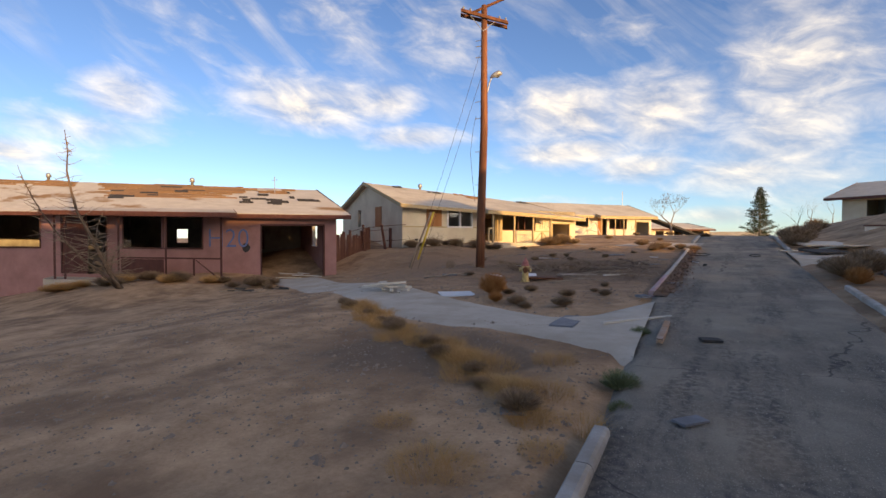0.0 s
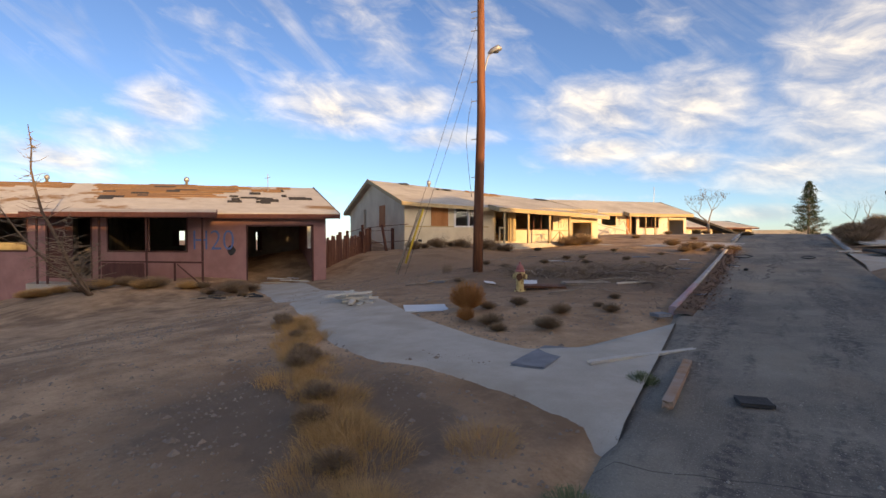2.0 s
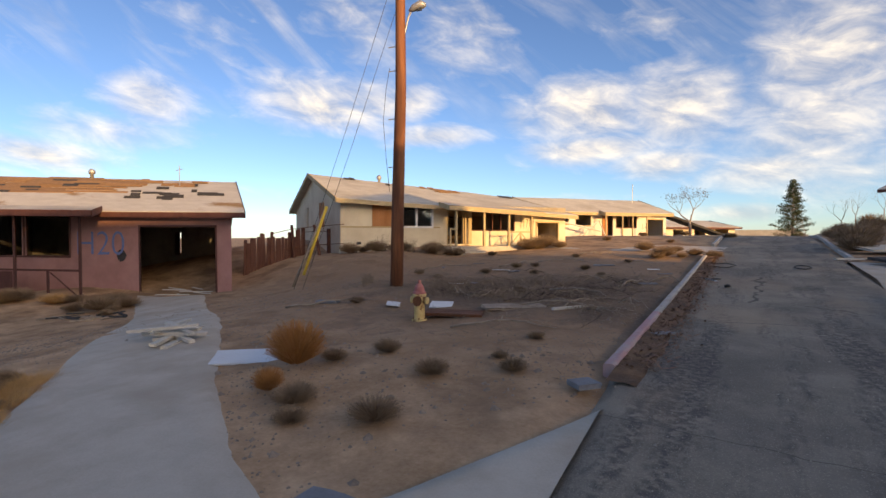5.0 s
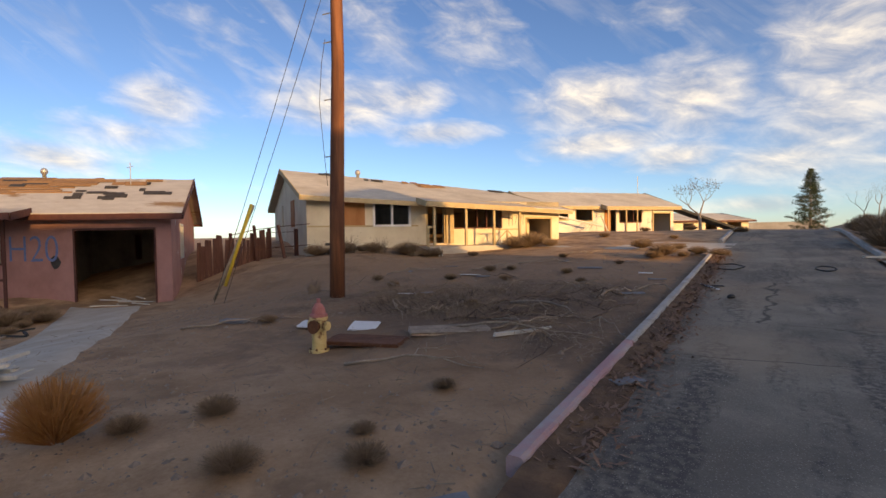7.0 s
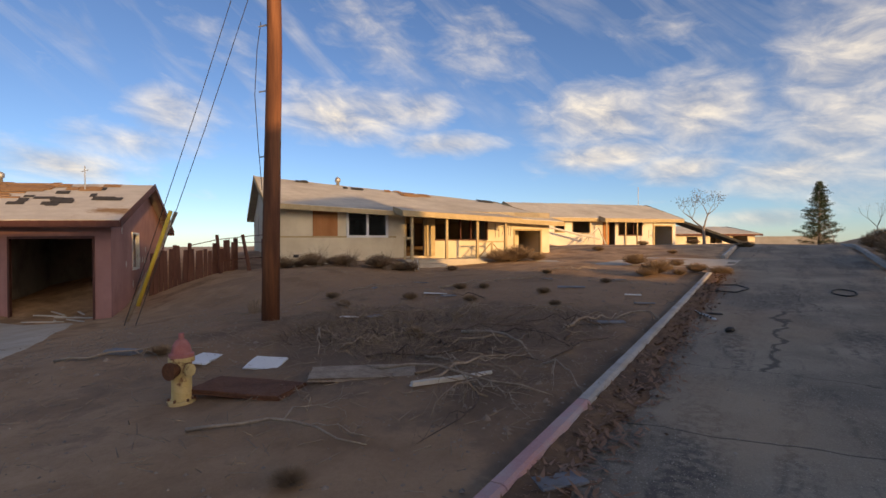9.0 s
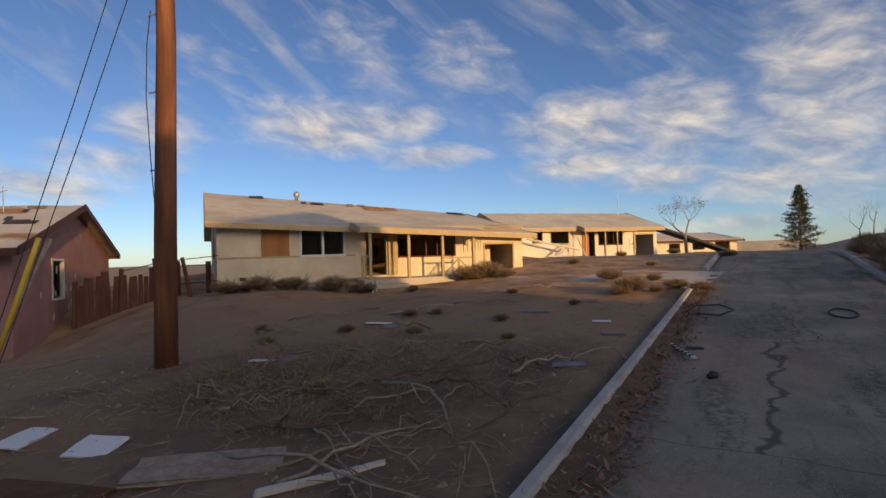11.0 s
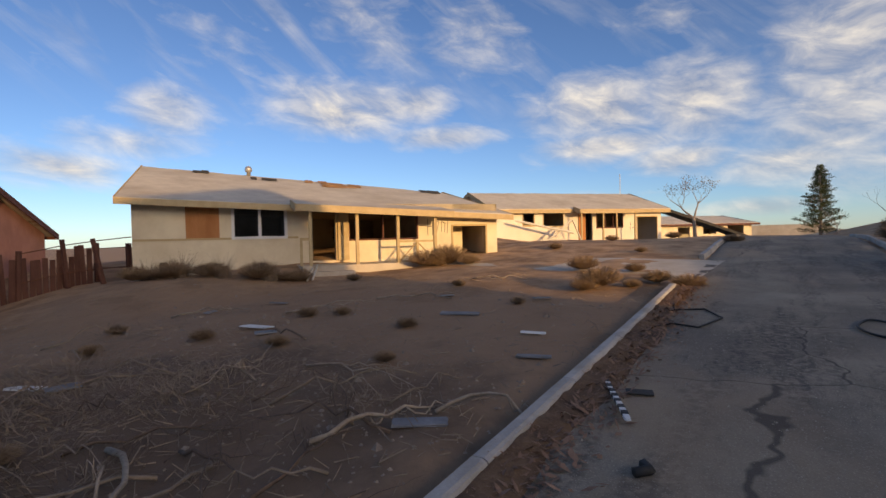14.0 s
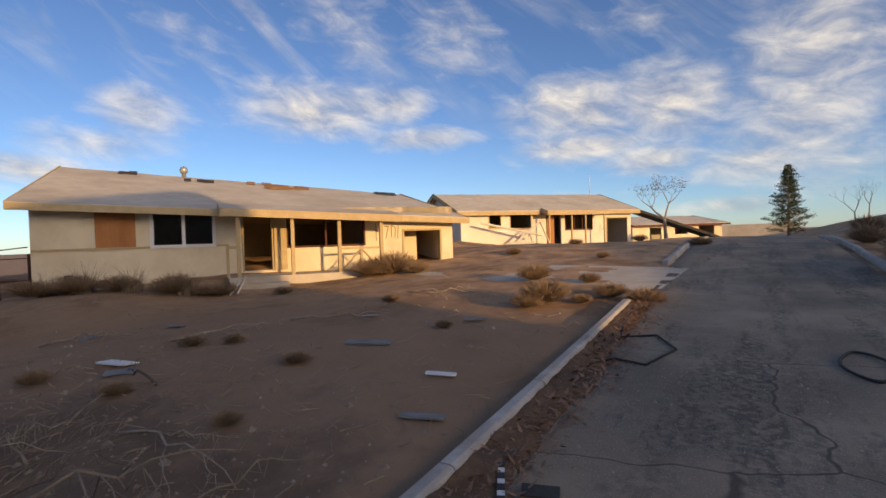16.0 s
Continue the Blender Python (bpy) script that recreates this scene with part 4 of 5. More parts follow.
for i in range(64):
    t = i / 63
    x, y = -7.3 + 6.0 * t + prnd.uniform(-.18, .18), 8.35 - 4.4 * t ** 1.1 + prnd.uniform(-.25, .15)
    plant(BRUSH if i % 5 == 0 else WILD, x, y, prnd.uniform(.25, .62), "straw-coloured dry grass clump", "grass clump", "dry grass clumps", .8)
for i in range(75):
    x, y = -1.3 + prnd.uniform(-.04, .16), prnd.uniform(11.5, 24)
    plant(WILD if prnd.random() < .6 else BRUSH, x, y, prnd.uniform(.16, .42), "dry weeds in the gutter beside the kerb", "weeds", "gutter weeds", .7)
for i in range(34):
    x, y = prnd.uniform(-25, -15.6), 0
    y = 13.2 + (x + 15.4) * .37 + prnd.uniform(-.6, .6)
    plant(GRBR if i % 2 else BRUSH, x, y, prnd.uniform(.8, 1.6), "dry yellowed weeds before the pink house", "weeds", "yard weeds", .7)
for x, y, s, k in ((2.6, 15.3, 1.5, 0), (3.0, 15.9, 1.7, 0), (3.3, 17.0, 1.7, 0), (2.5, 16.8, 1.2, 0), (3.5, 14.6, 1.3, 1), (2.6, 14.3, 1.0, 1), (3.0, 28.4, 2.2, 0), (2.8, 27.0, 1.6, 0), (3.4, 30, 2.0, 0), (2.9, 33, 1.4, 0), (4.2, 34, 1.8, 0), (5.0, 38, 2, 0), (4.1, 40, 1.6, 0)):
    plant(TUMBLE if k else BRUSH, x, y, s, "dense brown brush on the roadside bank", "bush", "bank brush")

for x, y, sc in ((-8.0, 27.0, 1.9), (-8.6, 26.6, 1.5), (-13.2, 21.5, 1.5), (-12.2, 22.0, 1.2), (-11.2, 22.7, 1.5), (-10.4, 23.4, 1.0), (-14.2, 21.0, 1.2), (-2.6, 23.9, 1.3), (-3.6, 26.0, 1.1)):
    plant(BRUSH, x, y, sc, "dense grey-brown brush before the cream house", "bush", "dry brush", .8)
for x, y, sc in ((-5.6, 15.6, 1.3), (-4.9, 16.1, 1.1), (-6.2, 16.3, 1.2), (-4.3, 15.2, .9), (-5.2, 17.0, 1.2), (-3.6, 16.2, .9), (-6.8, 17.2, 1.0), (-4.4, 17.6, 1.0)):
    plant(TANGLE, x, y, sc, "low tangle of dead grey twigs on the sand", "twig tangle", "twig tangles", .55)
for x, y, sc in ((-6.6, 18.6, .5), (-7.6, 17.6, .5), (-3.4, 18.8, .4), (-5.9, 20.6, .45), (-8.8, 18.4, .5), (-4.0, 10.9, .5), (-3.0, 10.4, .6), (-2.3, 10.9, .5), (-3.7, 9.2, .7)):
    plant(BRUSH, x, y, sc, "small tuft of dry brown brush", "bush", "dry brush", .8)

# small scattered plants and pebbles, too many to count
V, F = [], []
rnd = random.Random(21)
for _ in range(52000):
    x, y = rnd.uniform(-13, -1.0), rnd.uniform(.5, 25)
    if x > road_l(y) - .15 or rnd.random() > 1.3 - y * .05:
        continue
    if noise.noise((x * .35, y * .35, 9)) < rnd.uniform(-.45, .3):
        continue
    z = gz(x, y)
    r = rnd.uniform(.005, .022) * (1 if rnd.random() < .93 else 2.4)
    b = len(V)
    q = rnd.uniform(0, 6)
    for k in range(5):
        rr = r * rnd.uniform(.7, 1.3)
        V.append((x + rr * math.cos(q + 1.257 * k), y + rr * math.sin(q + 1.257 * k), z - .004))
    V.append((x + rnd.uniform(-.3, .3) * r, y, z + r * rnd.uniform(.4, .9)))
    F += [(b + k, b + (k + 1) % 5, b + 5) for k in range(5)]
me = bpy.data.meshes.new("pebbles")
me.from_pydata(V, [], F)
me.materials.append(ROCK)
tagged(new("pebbles", me), "scattered stones and clods over the sand", "pebbles", kind="stuff")
V, F = [], []
for _ in range(17000):
    x, y = rnd.uniform(-14, -1.6), rnd.uniform(10.5, 24.5)
    dens = .85 * math.exp(-(((x + 5.2) / 3.6) ** 2 + ((y - 16.4) / 3.0) ** 2)) + .22 * max(0, noise.noise((x * .8, y * .8, 4)) + .4)
    if x > -1.9:
        dens = .35
    if rnd.random() > dens:
        continue
    z = gz(x, y)
    a, l, w = rnd.uniform(0, 6.28), rnd.uniform(.03, .2), rnd.uniform(.0015, .005)
    p = Vector((x, y, z + .006))
    q = p + Vector((math.cos(a) * l, math.sin(a) * l, rnd.uniform(0, .07)))
    q.z = max(q.z, gz(q.x, q.y) + .004)
    s = Vector((-math.sin(a), math.cos(a), .0)) * w
    b = len(V)
    V += [tuple(p - s), tuple(p + s), tuple(q + s * .6), tuple(q - s * .6), tuple(p + Vector((0, 0, w * 2))), tuple(q + Vector((0, 0, w)))]
    F += [(b, b + 1, b + 2, b + 3), (b, b + 4, b + 5, b + 3), (b + 1, b + 4, b + 5, b + 2)]
me = bpy.data.meshes.new("twig_litter")
me.from_pydata(V, [], F)
me.materials.append(TWIG)
tagged(new("twig_litter", me), "litter of dry twigs strewn over the yard", "twigs", kind="stuff")
V, F = [], []
for _ in range(6500):
    x, y = -1.36 + abs(rnd.gauss(0, .2)), rnd.uniform(11.4, 24.5)
    if x > -.7 and rnd.random() < .6:
        continue
    z = max(gz(x, y), base_z(x, y) + .03 if x > road_l(y) else -9)
    a, l, w = rnd.uniform(0, 6.28), rnd.uniform(.03, .12), rnd.uniform(.006, .02)
    d, s = Vector((math.cos(a), math.sin(a), rnd.uniform(0, .6))), Vector((-math.sin(a), math.cos(a), rnd.uniform(-.3, .3))) * w
    p = Vector((x, y, z + .008))
    b = len(V)
    V += [tuple(p), tuple(p + d * l * .5 + s), tuple(p + d * l), tuple(p + d * l * .5 - s)]
    F += [(b, b + 1, b + 2, b + 3)]
me = bpy.data.meshes.new("leaf_litter")
me.from_pydata(V, [], F)
me.materials.append(OLDPLANK)
tagged(new("leaf_litter", me), "brown dead leaves and dirt drifted along the kerb", "leaf litter", kind="stuff")


def gutter_edge(y):
    return -1.04 + .17 * noise.noise((y * .7, 3, 1)) + .09 * noise.noise((y * 2.9, 5, 2))


def gutter_dirt(y0, y1):
    bm = bmesh.new()
    rows = []
    y = y0
    while y < y1:
        xo = max(gutter_edge(y), -1.28)
        xi = -1.352
        row = []
        for i in range(6):
            f = i / 5
            x = xi + (xo - xi) * f
            up = .036 + .035 * (1 - f) ** .7 * (1 + .7 * noise.noise((x * 6, y * 6, 8))) - (.02 if i == 5 else 0)
            row.append(bm.verts.new((x, y, base_z(x, y) + up)))
        rows.append(row)
        y += .06
    for a, b in zip(rows, rows[1:]):
        for i in range(5):
            bm.faces.new((a[i], a[i + 1], b[i + 1], b[i]))
    return tagged(link("dirt_drift", bm, DUFF, smooth=True), "rust-brown dirt and leaf mould drifted against the kerb", "dirt", kind="stuff")


gutter_dirt(10.9, 24.3)
V, F = [], []
for _ in range(9000):
    y = rnd.uniform(1, 24) ** 1.0
    x = rnd.uniform(road_l(y), road_r(y))
    z = base_z(x, y) + .03
    r = rnd.uniform(.003, .009) * (1 if rnd.random() < .97 else 2.2)
    b, q = len(V), rnd.uniform(0, 6)
    for k in range(4):
        V.append((x + r * math.cos(q + 1.571 * k), y + r * math.sin(q + 1.571 * k), z - .002))
    V.append((x, y, z + r * rnd.uniform(.6, 1.1)))
    F += [(b + k, b + (k + 1) % 4, b + 4) for k in range(4)]
me = bpy.data.meshes.new("road_grit")
me.from_pydata(V, [], F)
me.materials.append(ROADGRIT)
tagged(new("road_grit", me), "loose pale grit scattered over the asphalt", "gravel", kind="stuff")


def branch(x, y, ang, length, r, seed, lift=.05, material=None, forks=2):
    """A crooked dead branch lying on the ground, with side twigs."""
    q = random.Random(seed)
    e = thing("dead_branch", (x, y, gz(x, y)), "bleached crooked dead branch lying on the sand", "branch", "fallen branches")

    def grow(p, a, l, rad, depth):
        pts, rads, subs = [tuple(p - e.location)], [rad], []
        n = 7
        for i in range(n):
            a += q.uniform(-.38, .38)
            p = p + Vector((math.cos(a), math.sin(a), 0)) * (l / n)
            p.z = gz(p.x, p.y) + rad * .8 + lift * math.sin(3.1 * (i + 1) / n) * q.uniform(.3, 1.3)
            pts.append(tuple(p - e.location))
            rads.append(rad * (1 - .75 * (i + 1) / n))
            if depth and 0 < i < 6 and q.random() < forks / 5:
                subs.append((p.copy(), a + q.choice((-1, 1)) * q.uniform(.4, .9), l * q.uniform(.3, .55), rads[-1] * .7))
        bm = bmesh.new()
        add_tube(bm, pts, rads, 5)
        part("stem" if depth == 2 else "twig", bm, material or DEADWOOD, e, smooth=True)
        for sub in subs:
            grow(*sub, depth - 1)
    grow(Vector((x, y, gz(x, y) + r)), ang, length, r, 2)
    return e


brnd = random.Random(31)
for i in range(64):
    cx, cy, sx, sy = brnd.choice(((-3.3, 14.6, .9, .7), (-3.2, 16.0, 1.2, .7), (-5.4, 16.6, 1.2, .8), (-4.6, 15.3, 1.2, .7), (-4.2, 17.4, 1.4, .6)))
    branch(min(cx + brnd.gauss(0, sx), -2.2), min(cy + brnd.gauss(0, sy), 20), brnd.uniform(0, 6.28), brnd.uniform(.6, 1.7), brnd.uniform(.005, .017), i, brnd.uniform(.03, .2), TWIG if i % 2 else DARKTWIG if i % 3 else None)
for i, (x, y, a, l, r) in enumerate(((-3.9, 14.3, .3, 2.2, .022), (-3.0, 14.2, 1.0, 1.5, .02), (-3.9, 16.4, .2, 2.0, .026), (-7.0, 20.3, .4, 1.6, .02), (-9.5, 19.6, .3, 1.6, .02), (-2.6, 17.1, .7, 1.0, .025), (-2.1, 17.9, .9, 1.0, .02), (-6.3, 21.9, .1, 1.6, .02), (-5.6, 24.3, .2, 1.3, .02), (-8.2, 12.8, .5, 2.0, .02), (-4.0, 12.4, .1, 1.6, .02))):
    branch(x, y, a, l, r, 100 + i, .1)


def tree(x, y, z, height, seed, label, spread=.62, leafy=0, dens=6, name="bare_tree", r0=.14, fork=.33):
    q = random.Random(seed)
    e = thing(name, (x, y, z), label, "tree")
    tb, cb, lb = bmesh.new(), bmesh.new(), []

    def grow(p, d, l, r, depth):
        pts, rads = [tuple(p)], [r]
        for i in range(4):
            j = .07 if depth == dens - 1 else .22
            d = (d + Vector((q.uniform(-j, j), q.uniform(-j, j), q.uniform(-.05, .14)))).normalized()
            p = p + d * (l / 4)
            pts.append(tuple(p))
            rads.append(r * (1 - .38 * (i + 1) / 4))
        add_tube(tb if depth >= dens - 1 else cb, pts, rads, 6 if depth > dens - 3 else 4)
        if depth < 3:
            lb.append((p.copy(), d.copy()))
        if depth:
            turn = q.uniform(0, 6.28)
            for k in range(q.choice((2, 3, 3)) if depth > 1 else 3):
                a = turn + 2.3 * k + q.uniform(-.4, .4)
                side = Vector((math.cos(a), math.sin(a), q.uniform(-.1, .5)))
                grow(p, (d * .75 + side * spread).normalized(), l * q.uniform(.58, .8), rads[-1] * q.uniform(.55, .78), depth - 1)
    grow(Vector((0, 0, -.1)), Vector((0, 0, 1)), height * fork, r0, dens - 1)
    part("trunk", tb, BARK, e, smooth=True)
    part("branches", cb, BARK, e)
    if leafy:
        V, F = [], []
        for _ in range(leafy):
            p, d = q.choice(lb)
            c = p + Vector((q.gauss(0, .12), q.gauss(0, .12), q.gauss(0, .12)))
            u, w = Vector((q.gauss(0, 1), q.gauss(0, 1), q.gauss(0, 1))).normalized() * .06, Vector((q.gauss(0, 1), q.gauss(0, 1), q.gauss(0, 1))).normalized() * .035
            b = len(V)
            V += [tuple(c - u), tuple(c + w), tuple(c + u), tuple(c - w)]
            F.append((b, b + 1, b + 2, b + 3))
        me = bpy.data.meshes.new("leaves")
        me.from_pydata(V, [], F)
        me.materials.append(LEAFB)
        lo = new("leaves", me)
        lo.parent = e
    return e


tree(-4.75, 56.6, 1.1, 8.0, 4, "nearly bare pale-barked tree with a few withered leaves", .72, 500, 6, r0=.18, fork=.27)


def leaning_tree(x, y, seed):
    """A dead tree: two long leaning stems and a tangle of thin twigs."""
    q = random.Random(seed)
    e = thing("dead_tree", (x, y, gz(x, y)), "grey dead leafless tree leaning before the pink house", "tree")
    left = Vector((-.46, -.89, 0))
    for tip, r in ((left * 1.75 + Vector((0, 0, 5.9)), .085), (left * 3.1 + Vector((0, 0, 4.5)), .05), (left * .9 + Vector((.3, .2, 3.0)), .04), (left * -.2 + Vector((0, 0, 1.9)), .035)):
        bm = bmesh.new()
        base = Vector((q.uniform(-.1, .1), q.uniform(-.1, .1), -.1))
        pts = []
        for i in range(9):
            t = i / 8
            p = base.lerp(tip, t) + left * (.5 * math.sin(3.14 * t)) + Vector((q.uniform(-.05, .05), q.uniform(-.05, .05), 0))
            pts.append(p)
        add_tube(bm, [tuple(p) for p in pts], [r * (1 - .85 * i / 8) for i in range(9)], 7)
        part("stem", bm, DARKTWIG, e, smooth=True)
        bm = bmesh.new()
        for _ in range(80):
            t = q.uniform(.15, .95)
            k = min(int(t * 8), 7)
            p = pts[k].lerp(pts[k + 1], t * 8 - k)
            a, l = q.uniform(0, 6.28), q.uniform(.4, 1.6) * (1.1 - t)
            d = Vector((math.cos(a), math.sin(a), q.uniform(-.5, .7)))
            m_ = p + d * l * .5 + Vector((0, 0, q.uniform(-.1, .05)))
            add_tube(bm, [tuple(p), tuple(m_), tuple(p + d * l)], [.014, .009, .004], 4)
        tagged(part("twig_spray", bm, TWIG, e), kind="stuff")
    return e


leaning_tree(-20.3, 10.0, 15)
for i, (x, y, h) in enumerate(((5.6, 52, 2.8), (7.2, 58, 3.2), (8.6, 56, 3.2), (4.6, 66, 2.5))):
    tree(x, y, base_z(x, y) - .05, h, 40 + i, "thin leafless desert tree on the bank", .5, 0, 5, "thin_tree", .05)


def pine(x, y, z, height, radius, seed):
    q = random.Random(seed)
    e = thing("pine_tree", (x, y, z), "tall dark green pine with ragged tapering crown", "tree")
    bm = bmesh.new()
    add_tube(bm, [(0, 0, -.2), (.03, 0, height * .5), (0, .02, height * .97)], [.16, .09, .02], 8)
    part("trunk", bm, BARK, e, smooth=True)
    bm = bmesh.new()
    V, F = [], []
    n = 150
    for i in range(n):
        f = .08 + .92 * (i / n) ** .9
        zz = height * f
        a = i * 2.399 + q.uniform(-.4, .4)
        lob = .72 + .38 * noise.noise((math.cos(a) * 1.2, math.sin(a) * 1.2, zz * .7))
        l = radius * (1 - f) ** .72 * lob * q.uniform(.75, 1.15) + .12
        tip = Vector((math.cos(a) * l, math.sin(a) * l, zz + l * q.uniform(.05, .35)))
        root = Vector((0, 0, zz))
        add_tube(bm, [tuple(root), tuple((root + tip) / 2 + Vector((0, 0, -.04 * l))), tuple(tip)], [.03, .02, .006], 4)
        for k in range(int(26 + 46 * l)):
            t = q.uniform(.25, 1.05)
            c = root.lerp(tip, t) + Vector((q.gauss(0, .10), q.gauss(0, .10), q.gauss(0, .08)))
            u = Vector((q.gauss(0, 1), q.gauss(0, 1), q.gauss(.4, .6))).normalized() * q.uniform(.09, .17)
            w = u.cross(Vector((q.gauss(0, 1), q.gauss(0, 1), q.gauss(0, 1)))).normalized() * .035
            b = len(V)
            V += [tuple(c - w), tuple(c + w), tuple(c + u)]
            F.append((b, b + 1, b + 2))
    part("limbs", bm, BARK, e)
    me = bpy.data.meshes.new("crown")
    me.from_pydata(V, [], F)
    me.materials.append(PINEG)
    o = new("crown", me)
    o.parent = e


pine(4.0, 73.7, 1.2, 7.0, 2.6, 3)

# ---- street things ----
PX, PY = -7.75, 15.9
pole = thing("utility_pole", (PX, PY, gz(PX, PY)), "tall reddish-brown wooden utility pole with crossarms and street lamp", "utility pole")
bm = bmesh.new()
add_tube(bm, [(0, 0, -.4), (.03, .02, 2), (.10, .06, 5), (.08, .05, 9.45)], [.165, .155, .135, .105], 14)
part("pole_shaft", bm, POLEWOOD, pole, smooth=True)
AX = Vector((.86, .5, 0))
for off, z in ((.13, 9.05), (-.13, 9.0)):
    bm = bmesh.new()
    c = Vector((.08, .05, z)) + Vector((.5, -.86, 0)) * off
    a, b = c - AX * .85 + Vector((0, 0, .18)), c + AX * .85 - Vector((0, 0, .26))
    u, w = Vector((.5, -.86, 0)) * .045, Vector((0, 0, .055))
    vs = [bm.verts.new(p + i * u + j * w) for p in (a, b) for i, j in ((-1, -1), (1, -1), (1, 1), (-1, 1))]
    for f in ((0, 1, 2, 3), (7, 6, 5, 4), (0, 4, 5, 1), (1, 5, 6, 2), (2, 6, 7, 3), (3, 7, 4, 0)):
        bm.faces.new([vs[i] for i in f])
    part("crossarm", bm, POLEWOOD, pole)
bm = bmesh.new()
add_tube(bm, [(-.5, -.35, 9.05), (.8, .45, 9.75)], .05, 6)
part("crossarm", bm, POLEWOOD, pole)
for sx in (-.45, .45):
    bm = bmesh.new()
    add_tube(bm, [(.08 + sx * .86, sx * .5 - .05, 8.95 - sx * .2), (.1, -.06, 8.5)], .014, 5)
    part("arm_brace", bm, STEEL, pole)
for k in (-.75, -.5, .55, .78):
    bm = bmesh.new()
    add_lathe(bm, [(0, .02), (.04, .045), (.08, .03), (.12, .045), (.15, .015)], 10, (.08 + .86 * k, .05 + .5 * k, 9.08 - .26 * k))
    part("insulator", bm, GREYB, pole, smooth=True)
bm = bmesh.new()
add_tube(bm, [(.1, .05, 6.05), (.2, .1, 6.35), (.27, .14, 6.7), (.36, .18, 6.92)], .025, 8)
part("lamp_arm", bm, STEEL, pole, smooth=True)
bm = bmesh.new()
add_tube(bm, [(.30, .15, 6.86), (.40, .2, 6.95), (.58, .28, 7.02), (.68, .33, 7.0)], [.04, .085, .11, .04], 12)
lamp = part("lamp_head", bm, STEEL, pole, "grey cobra-head street lamp", True)
bm = bmesh.new()
add_tube(bm, [(.46, .22, 6.9), (.58, .28, 6.93)], [.05, .06], 10)
part("lamp_lens", bm, GLASS, lamp)
for z in (5.4, 6.0, 4.2, 3.0, 7.6, 8.0, 8.2):
    bm = bmesh.new()
    add_tube(bm, [(-.2, -.06, z), (.12, .06, z + .03)], .014, 5)
    part("step_bolt", bm, STEEL, pole)
bm = bmesh.new()
add_tube(bm, [(-.19, -.02, 5.5), (-.30, -.03, 5.0), (-.42, .0, 4.2), (-.32, 0, 3.2), (-.22, 0, 2.4)], .008, 4)
part("hanging_wire", bm, BLACK, pole)
for a, b in (((.08, .05, 8.2), (-1.9, -1.65, -.05)), ((.08, .05, 7.2), (-1.7, -1.55, -.05))):
    bm = bmesh.new()
    add_tube(bm, [a, tuple((Vector(a) + Vector(b)) / 2 + Vector((0, 0, -.1))), b], .007, 4)
    part("guy_wire", bm, BLACK, pole)
bm = bmesh.new()
add_tube(bm, [(-1.72, -1.5, .3), (-1.30, -1.12, 2.0)], .035, 8)
part("guy_guard", bm, YELLOW, pole, "yellow plastic guy-wire guard", True)
bm = bmesh.new()
add_tube(bm, [(-2.05, -1.55, .0), (-1.55, -.9, 2.0)], .035, 8)
part("guy_guard", bm, DEADWOOD, pole, "grey wooden guy stake", True)

hx, hy = -4.85, 12.8
hyd = thing("fire_hydrant", (hx, hy, gz(hx, hy) - .02), "peeling yellow fire hydrant with faded red bonnet", "fire hydrant")
hyd.scale = (.86, .86, 1.0)
bm = bmesh.new()
add_lathe(bm, [(0, .15), (.05, .15), (.055, .105), (.42, .105), (.425, .135), (.47, .135)], 24)
part("barrel", bm, HYD_Y, hyd, smooth=False)
bm = bmesh.new()
add_lathe(bm, [(.47, .13), (.50, .13), (.51, .105), (.58, .09), (.63, .055), (.64, .03), (.70, .028)], 24)
part("bonnet", bm, HYD_R, hyd, "faded red domed bonnet")
for d, r in (((1, 0, 0), .06), ((-1, 0, 0), .06), ((.35, -.94, 0), .085)):
    bm = bmesh.new()
    v = Vector(d)
    add_tube(bm, [tuple(v * .07 + Vector((0, 0, .36))), tuple(v * .15 + Vector((0, 0, .36))), tuple(v * .155 + Vector((0, 0, .36))), tuple(v * .19 + Vector((0, 0, .36)))], [r * .8, r * .8, r, r], 12)
    part("outlet_cap", bm, RUST if r > .07 else HYD_Y, hyd)
for k in range(6):
    bm = bmesh.new()
    add_lathe(bm, [(.045, .015), (.075, .015)], 6, (.13 * math.cos(k * 1.047), .13 * math.sin(k * 1.047), 0))
    part("bolt", bm, RUST, hyd)


def board(name, x, y, rz, w, d, h, material, label, cat, tilt=0.0, group="", z=None, roll=0.0):
    bm = bmesh.new()
    add_box(bm, (-w / 2, -d / 2, 0), (w / 2, d / 2, h))
    bmesh.ops.subdivide_edges(bm, edges=bm.edges[:], cuts=2, use_grid_fill=True)
    q = random.Random(int(x * 100) + int(y * 37))
    for v in bm.verts:
        v.co.z += .012 * noise.noise((v.co.x * 2.5 + x, v.co.y * 2.5 + y, 1)) * min(w, 1)
        if abs(v.co.x) > w * .49 or abs(v.co.y) > d * .49:
            v.co.x += q.uniform(-.02, .02) * w
            v.co.y += q.uniform(-.03, .03) * d
    ob = link(name, bm, material)
    ob.location = (x, y, (max(gz(x, y), base_z(x, y) + .035) if z is None else z) + .004)
    ob.rotation_euler = (tilt, roll, rz)
    return tagged(ob, label, cat, group)


